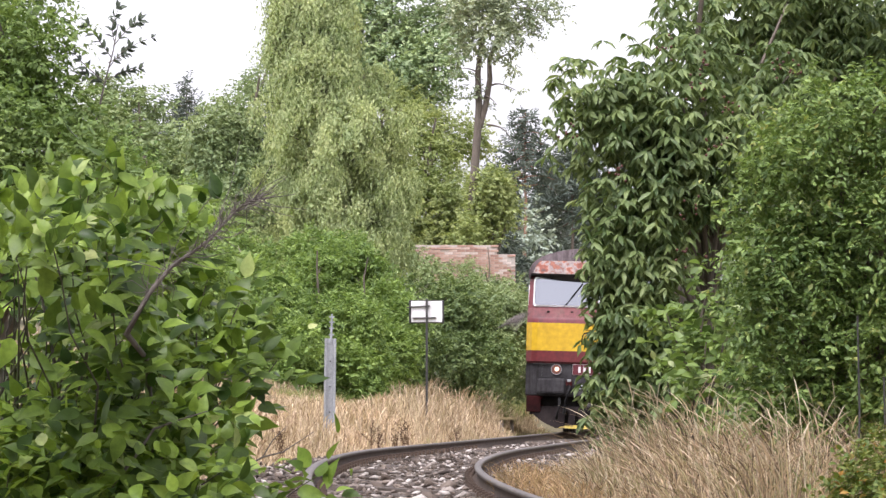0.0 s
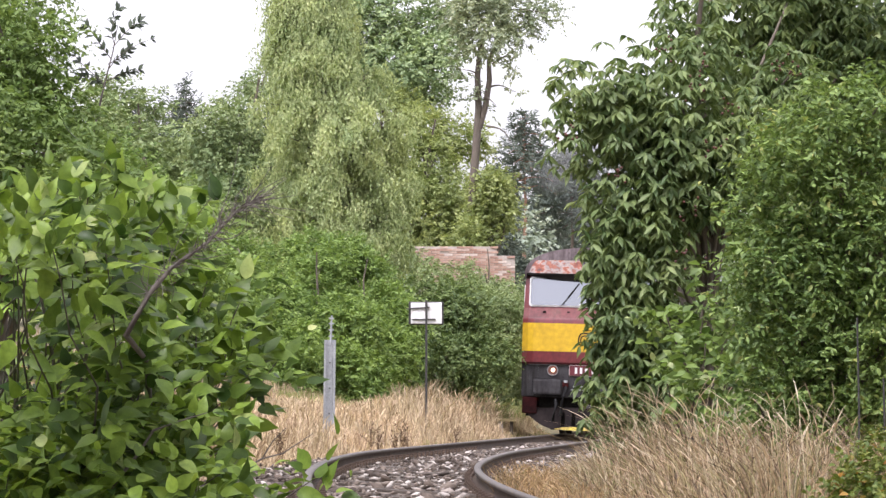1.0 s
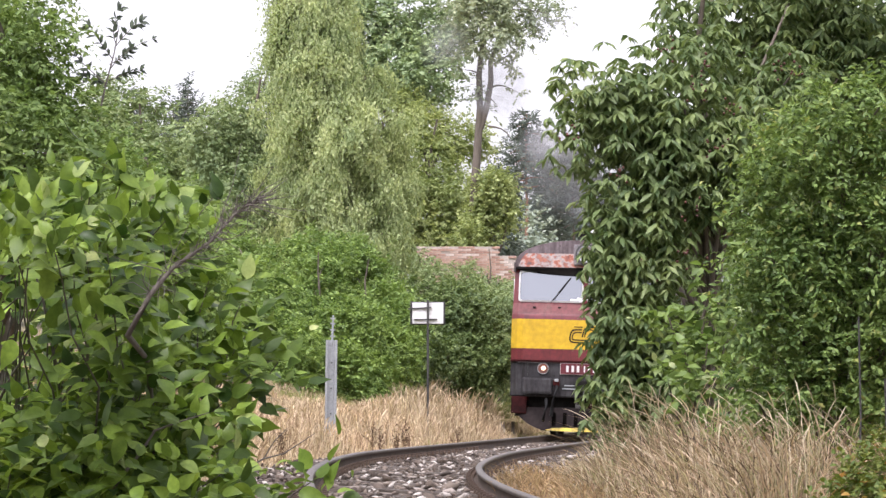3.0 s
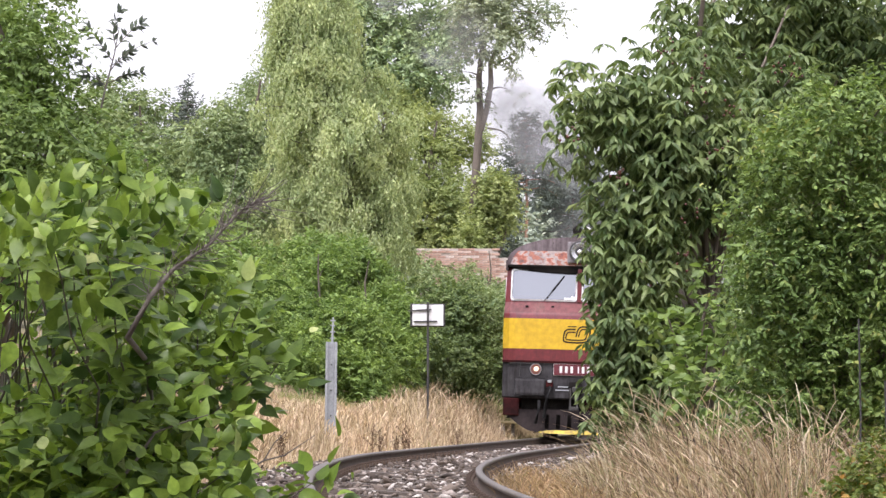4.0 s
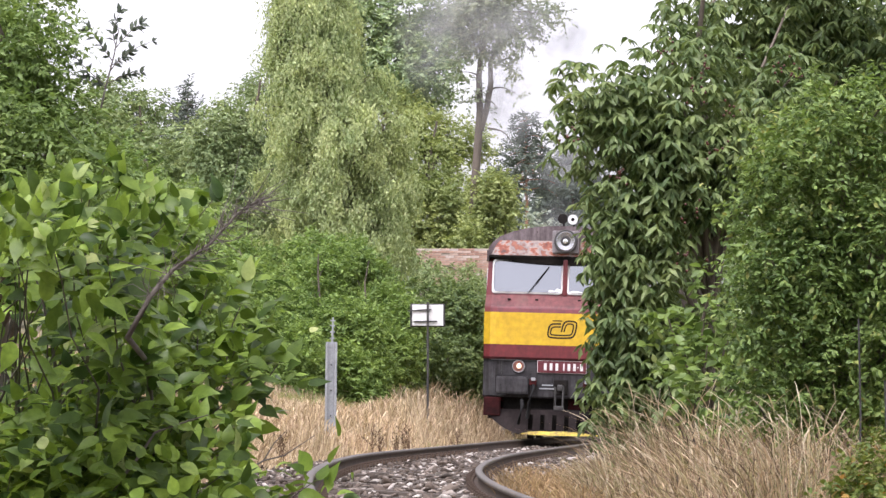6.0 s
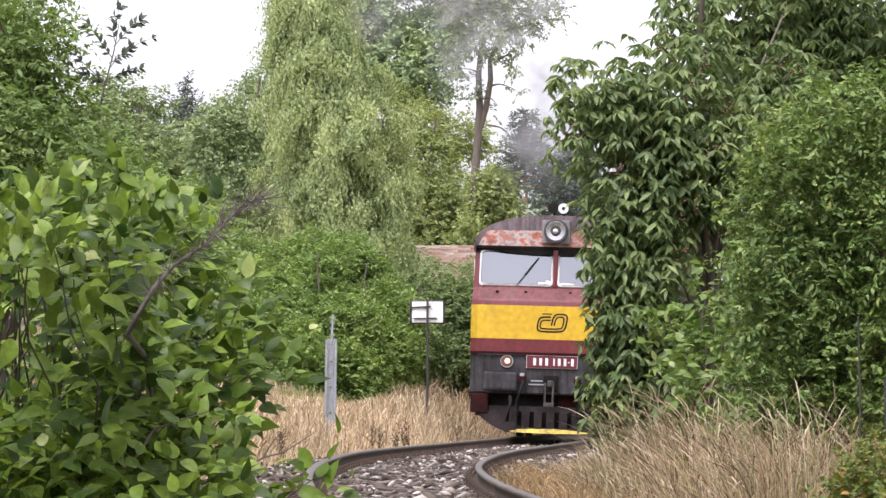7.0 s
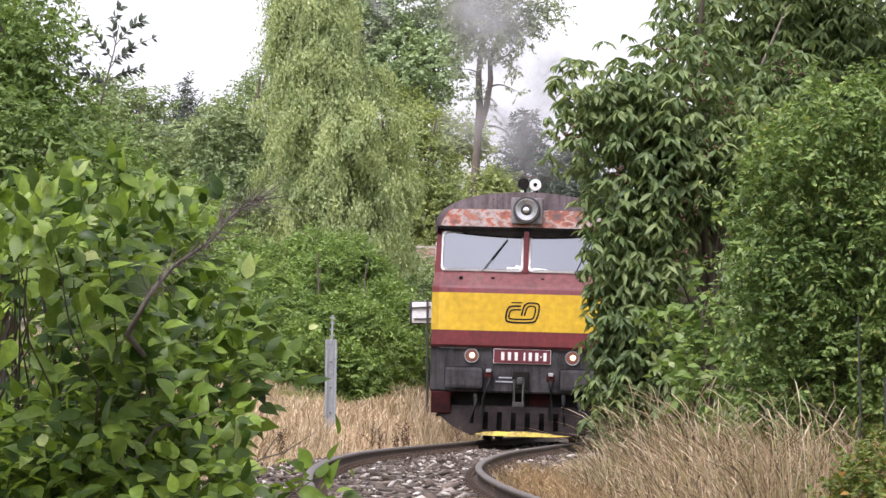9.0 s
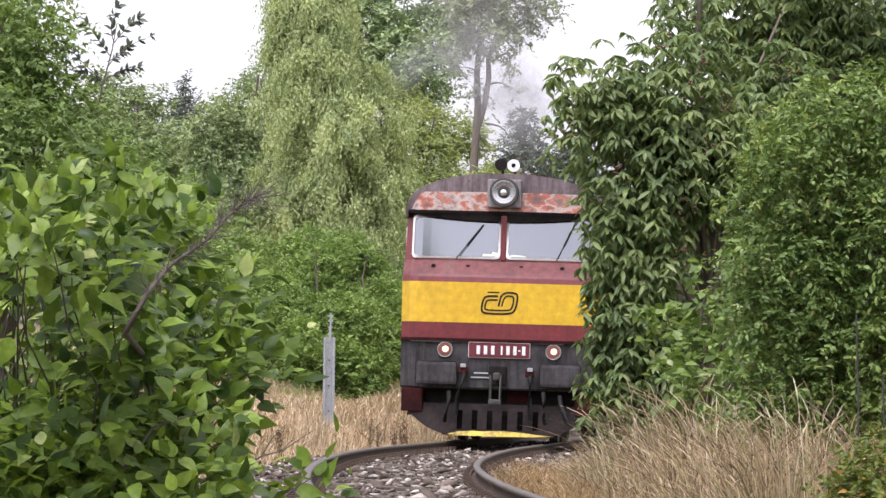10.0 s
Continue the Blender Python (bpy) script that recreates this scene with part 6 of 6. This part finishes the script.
def dock_plants():
    """Dead brown docks that stand in the dry grass."""
    for x, y, h in ((-1.04, 52.5, 0.62), (-0.92, 52.0, 0.5), (-0.60, 53.0, 0.6), (-0.52, 53.2, 0.66), (-0.68, 52.6, 0.45), (-1.98, 45.0, 0.5), (-2.05, 46.0, 0.55), (0.20, 60.0, 0.5)):
        f = foot_of(x, y)
        d = thing("dock_plant", f, "dead brown dock stalk with seed clusters in the grass", "weed", "docks in the grass")
        runs, P = [([(0, 0, -0.1), (0.02, 0, h * 0.5), (0.0, 0.02, h)], [0.006, 0.005, 0.003])], []
        for k in range(7):
            z = h * (0.4 + 0.07 * k)
            e = Vector((rng.normal() * 0.07, rng.normal() * 0.05, z + 0.13))
            runs.append(([Vector((0.01, 0, z)), e], [0.003, 0.002]))
            P += [(Vector((0.01, 0, z)).lerp(e, rng.random()) + Vector(rng.normal(size=3)) * 0.012)[:] for _ in range(26)]
        tubes("stalk", runs, DOCK, d, sides=5)
        P = np.array(P)
        v, t = leaf_arrays(P, rng.normal(size=P.shape), rng.normal(size=P.shape), rng.uniform(0.012, 0.03, len(P)), 0.016)
        tagged(put_mesh("seeds", v, t, DOCK, d), kind="stuff")


mid_shrubs()
birch()
background_trees()
tall_tree()
pines()
far_wood()
left_tree()
right_side()
unseen_shade_trees()
shade_bush()
front_bush()
all_grass()
dock_plants()


# ---- trackside things ----
def build_sign():
    x, y = -0.31, 70.0
    g = ground_z(x, y)
    sign = thing("trackside_sign", (x, y, g), "white two-panel trackside sign on a dark iron post", "sign")
    zc = 2.41 - g
    tubes("post", [([(0, 0, -0.2), (0, 0, zc + 0.24)], [0.022, 0.022])], STEEL_DARK, sign, "thin dark iron post")
    for s in (-1, 1):
        part("panel", box(s * 0.155 - 0.14, s * 0.155 + 0.14, 0.03, 0.05, zc - 0.2, zc + 0.2, 0.008), WHITE, sign, "white enamel panel")
    for z in (-0.12, 0.1):
        b = part("bracket", box(-0.23, 0.22, -0.005, 0.03, zc + z - 0.012, zc + z + 0.012), STEEL_DARK, sign)
        b.matrix_basis = pose(0, 0, 0, 0, -3.5 if z > 0 else -1, 0)
    part("clamp", box(-0.02, 0.02, -0.03, 0.03, zc - 0.22, zc + 0.25, 0.005), STEEL_DARK, sign)
    part("back_box", box(-0.34, 0.33, 0.06, 0.2, zc - 0.22, zc + 0.22, 0.02), STEEL_DARK, sign, "dark case behind the panels")


def build_post():
    x, y = -1.8, 58.0
    g = ground_z(x, y)
    post = thing("steel_post", (x, y, g), "galvanised steel channel post with a thin mast on top", "post")
    post.matrix_basis = pose(x, y, g, 0, 0.8, 12)
    bm = box(-0.08, 0.08, -0.01, 0.01, -0.2, 1.66 - g)
    box(-0.085, -0.065, -0.06, 0.05, -0.2, 1.66 - g, 0.004, bm)
    box(0.045, 0.085, -0.06, 0.05, -0.2, 1.66 - g, 0.004, bm)
    part("channel", bm, STEEL, post, "channel of galvanised steel")
    for z in (0.5, 0.9, 1.3):
        part("bolt", box(-0.01, 0.01, -0.03, -0.01, z - g - 0.01, z - g + 0.01, 0.003), STEEL_DARK, post)
    tubes("mast", [([(0.01, 0, 1.6 - g), (0.02, 0, 2.05 - g)], [0.02, 0.014])], STEEL, post, "thin grey mast")
    for z in (1.72, 1.82, 1.92, 2.0):
        part("cross_piece", box(-0.025, 0.055, -0.01, 0.01, z - g - 0.012, z - g + 0.012, 0.003), STEEL, post)


def build_ruin():
    x0, x1, y = -0.84, 2.21, 112.0
    g = ground_z(0, y)
    h = 5.6
    house = thing("brick_ruin", (0, y, g), "pale red brick wall of a roofless building", "building")
    step = 1.65
    part("wall", box(x0, step, 0, 0.3, -0.3, h - g - 0.02), MORTAR, house, "mortar core of the brick wall")
    part("low_wall", box(step, x1, 0.02, 0.32, -0.3, h - 0.3 - g), MORTAR, house)
    part("rear_wall", box(x0, x1, 5, 5.3, -0.3, h - g - 0.5), BRICK, house)
    me = bpy.data.meshes.new("brick")
    bm = box(-0.12, 0.12, -0.02, 0.02, -0.031, 0.031, 0.006)
    bm.to_mesh(me)
    bm.free()
    me.materials.append(BRICK)
    for j in range(15):
        z = h - g - 0.05 - j * 0.075
        k = 0
        x = x0 + (0.13 if j % 2 else 0.0)
        while x < x1 - 0.13:
            high = x < step - 0.12
            if (high or j > 3) and rng.random() > 0.05 and not (j == 0 and rng.random() < 0.25):
                b = new("brick", me)
                b.parent = house
                b.matrix_basis = pose(x + 0.12, (-0.018 if high else 0.002) + rng.normal() * 0.004, z, 0, 0, rng.normal() * 0.8)
            x += 0.255


def build_stakes():
    for x, y, h in ((2.71, 24.0, 1.25), (2.76, 23.0, 0.85), (1.55, 29.0, 0.55)):
        g = ground_z(x, y)
        s = tubes("stake", [([(0, 0, -0.2), (0.01, 0, h * 0.5), (0.0, 0, h)], [0.007, 0.007, 0.006])], STEEL_DARK, None, "thin dark iron stake in the grass")
        s.matrix_basis = pose(x, y, g, 0, 0, 0)
        tagged(s, category="stake", group="stakes in the grass")


def build_bench():
    x, y = 1.33, 88.0
    g = ground_z(x, y)
    b = thing("plank_bench", (x, y, g), "weathered plank on a pale concrete block by the rails", "bench")
    part("block", box(-0.25, 0.12, -0.1, 0.15, -0.2, 0.3 - g, 0.02), MORTAR, b, "pale concrete block")
    part("plank", box(-0.44, 0.42, -0.15, 0.15, 0.3 - g, 0.37 - g, 0.01), PLANK, b, "yellowish weathered plank")
    part("leg", box(0.28, 0.36, -0.05, 0.05, -0.2, 0.3 - g, 0.01), BARK, b)


build_bench()
build_sign()
build_post()
build_ruin()
build_stakes()


# ---- what moves ----
def front_at(t):
    """Distance of the locomotive's face from the camera at t seconds."""
    ts = (0, 1, 2, 3, 4, 5, 6, 7, 8, 9, 10)
    ds = (84.6, 83.45, 81.75, 79.8, 77.6, 75.4, 72.85, 70.0, 66.4, 62.45, 58.0)
    i = min(9, int(t))
    def slope(k):
        return (ds[min(10, k + 1)] - ds[max(0, k - 1)]) / (min(10, k + 1) - max(0, k - 1))
    u = t - ts[i]
    a, b, m0, m1 = ds[i], ds[i + 1], slope(i), slope(i + 1)
    return (2 * u**3 - 3 * u**2 + 1) * a + (u**3 - 2 * u**2 + u) * m0 + (3 * u**2 - 2 * u**3) * b + (u**3 - u**2) * m1


def stack_at(t):
    """Where the exhaust leaves the engine room."""
    y = front_at(t)
    return 0.86 + (y - 58.0) * 0.0966 + 0.75, y + 7.2


def smoke_puffs():
    """Puffs of soft flakes; each waits in the engine room until it is blown out of the stack."""
    made = []
    n, ring = 2, 20
    for k in range(34):
        V, F, UV = [], [], []
        spread = rng.uniform(0.15, 0.4)
        for i in range(n):
            c = rng.normal(size=3) * spread * np.array([1, 1, 0.9])
            r = rng.uniform(0.75, 1.15) + spread * 0.5
            a = rng.normal(size=3) * 0.5 + np.array([0, -1.0, 0.2])
            a /= np.linalg.norm(a)
            b = np.cross(a, np.array([0.3, 0.2, 1.0]))
            b /= np.linalg.norm(b)
            d = np.cross(a, b)
            first = len(V)
            for q in range(ring):
                w = 2 * math.pi * q / ring
                V.append(c + (b * math.cos(w) + d * math.sin(w)) * r)
                UV.append((0.5 + 0.5 * math.cos(w), 0.5 + 0.5 * math.sin(w)))
            F.append(list(range(first, first + ring)))
        ob = put_mesh("smoke_puff", V, F, SMOKE, None, "thin grey diesel exhaust smoke drifting over the locomotive")
        layer = ob.data.uv_layers.new(name="UVMap")
        flat = np.array([UV[v] for f in F for v in f], np.float32)
        layer.data.foreach_set("uv", flat.ravel())
        tagged(ob, category="smoke", group="exhaust smoke", kind="stuff")
        made.append(ob)
    return made


def build_bird():
    bird = thing("small_bird", (0, 0, 0), "small dark brown bird in flight", "bird")
    part("body", lathe([(-0.09, 0.005), (-0.075, 0.018), (-0.05, 0.024), (-0.03, 0.028), (0.02, 0.034), (0.07, 0.02), (0.1, 0.006)], 14, "x"), PLUMAGE, bird, smooth=True)
    part("beak", lathe([(-0.108, 0.001), (-0.088, 0.006)], 8, "x"), STEEL_DARK, bird)
    part("tail", box(0.09, 0.16, -0.022, 0.022, -0.004, 0.004, 0.003), PLUMAGE, bird)
    wings = []
    for s in (-1, 1):
        bm = bmesh.new()
        outline = [(-0.035, 0.0), (-0.04, 0.07), (-0.015, 0.14), (0.03, 0.17), (0.03, 0.1), (0.045, 0.04), (0.035, 0.0)]
        top = [bm.verts.new((x, s * y, 0.004)) for x, y in outline]
        low = [bm.verts.new((x, s * y, -0.002)) for x, y in outline]
        bm.faces.new(top)
        bm.faces.new(low[::-1])
        for k in range(len(outline)):
            q = (k + 1) % len(outline)
            bm.faces.new((top[k], top[q], low[q], low[k]))
        wings.append((part("wing", bm, PLUMAGE, bird), s))
    return bird, wings


puffs = smoke_puffs()
bird, bird_wings = build_bird()


def motions():
    rows = []
    for k in range(41):
        t = k * 0.25
        y = front_at(t)
        side = 0.86 + (y - 58.0) * 0.0966
        rows.append((t, pose(side, y, 0.0, 0, 1.7, -5.6)))
    walk(locomotive, rows)
    for ws, y in loco_wheels:
        rows = [(k * 0.1, pose(0, y, 0.5, math.degrees((front_at(0) - front_at(k * 0.1)) / 0.5), 0, 0)) for k in range(101)]
        walk(ws, rows)

    for k, ob in enumerate(puffs):
        born = 0.05 + 0.29 * k
        x0, y0 = stack_at(born)
        push, side_way, depth_way = rng.uniform(0.8, 1.2), rng.normal() * 0.35 - 0.95, rng.normal() * 0.25
        turn = rng.uniform(-14, 14)
        rows = []
        for i in range(41):
            t = 0.25 * i
            if t <= born:
                x, y = stack_at(t)
                rows.append((t, pose(x, y, 2.4, 0, 0, 0)))
                continue
            age = t - born
            up = 2.5 + 2.1 * min(1.0, age / 0.25) + push * (1.6 * (1 - math.exp(-age / 0.6)) + 1.15 * age)
            rows.append((t, pose(x0 + side_way * age ** 0.9, y0 + depth_way * age, up, 0, turn * age * 0.4, turn * age)))
        walk(ob, rows)
    # the bird crosses to the cherry tree and settles in it
    flight = ((0.0, (0.58, 29.0, 1.24)), (0.1, (1.23, 29.6, 1.57)), (0.2, (1.74, 30.4, 1.81)), (0.3, (2.14, 31.6, 2.01)), (0.4, (2.34, 32.6, 2.13)), (0.6, (2.39, 33.0, 2.17)), (10.0, (2.39, 33.0, 2.17)))
    walk(bird, [(t, pose(*at, 0, 25 if t < 0.4 else 5, 190)) for t, at in flight])
    for wing, s in bird_wings:
        rows = [(0.05 * k, pose(0, 0, 0.02, s * (40 if k % 2 else -28), 0, 0)) for k in range(9)] + [(0.6, pose(0, 0, 0.02, -s * 40, 0, 0)), (10.0, pose(0, 0, 0.02, -s * 40, 0, 0))]
        walk(wing, rows)


motions()
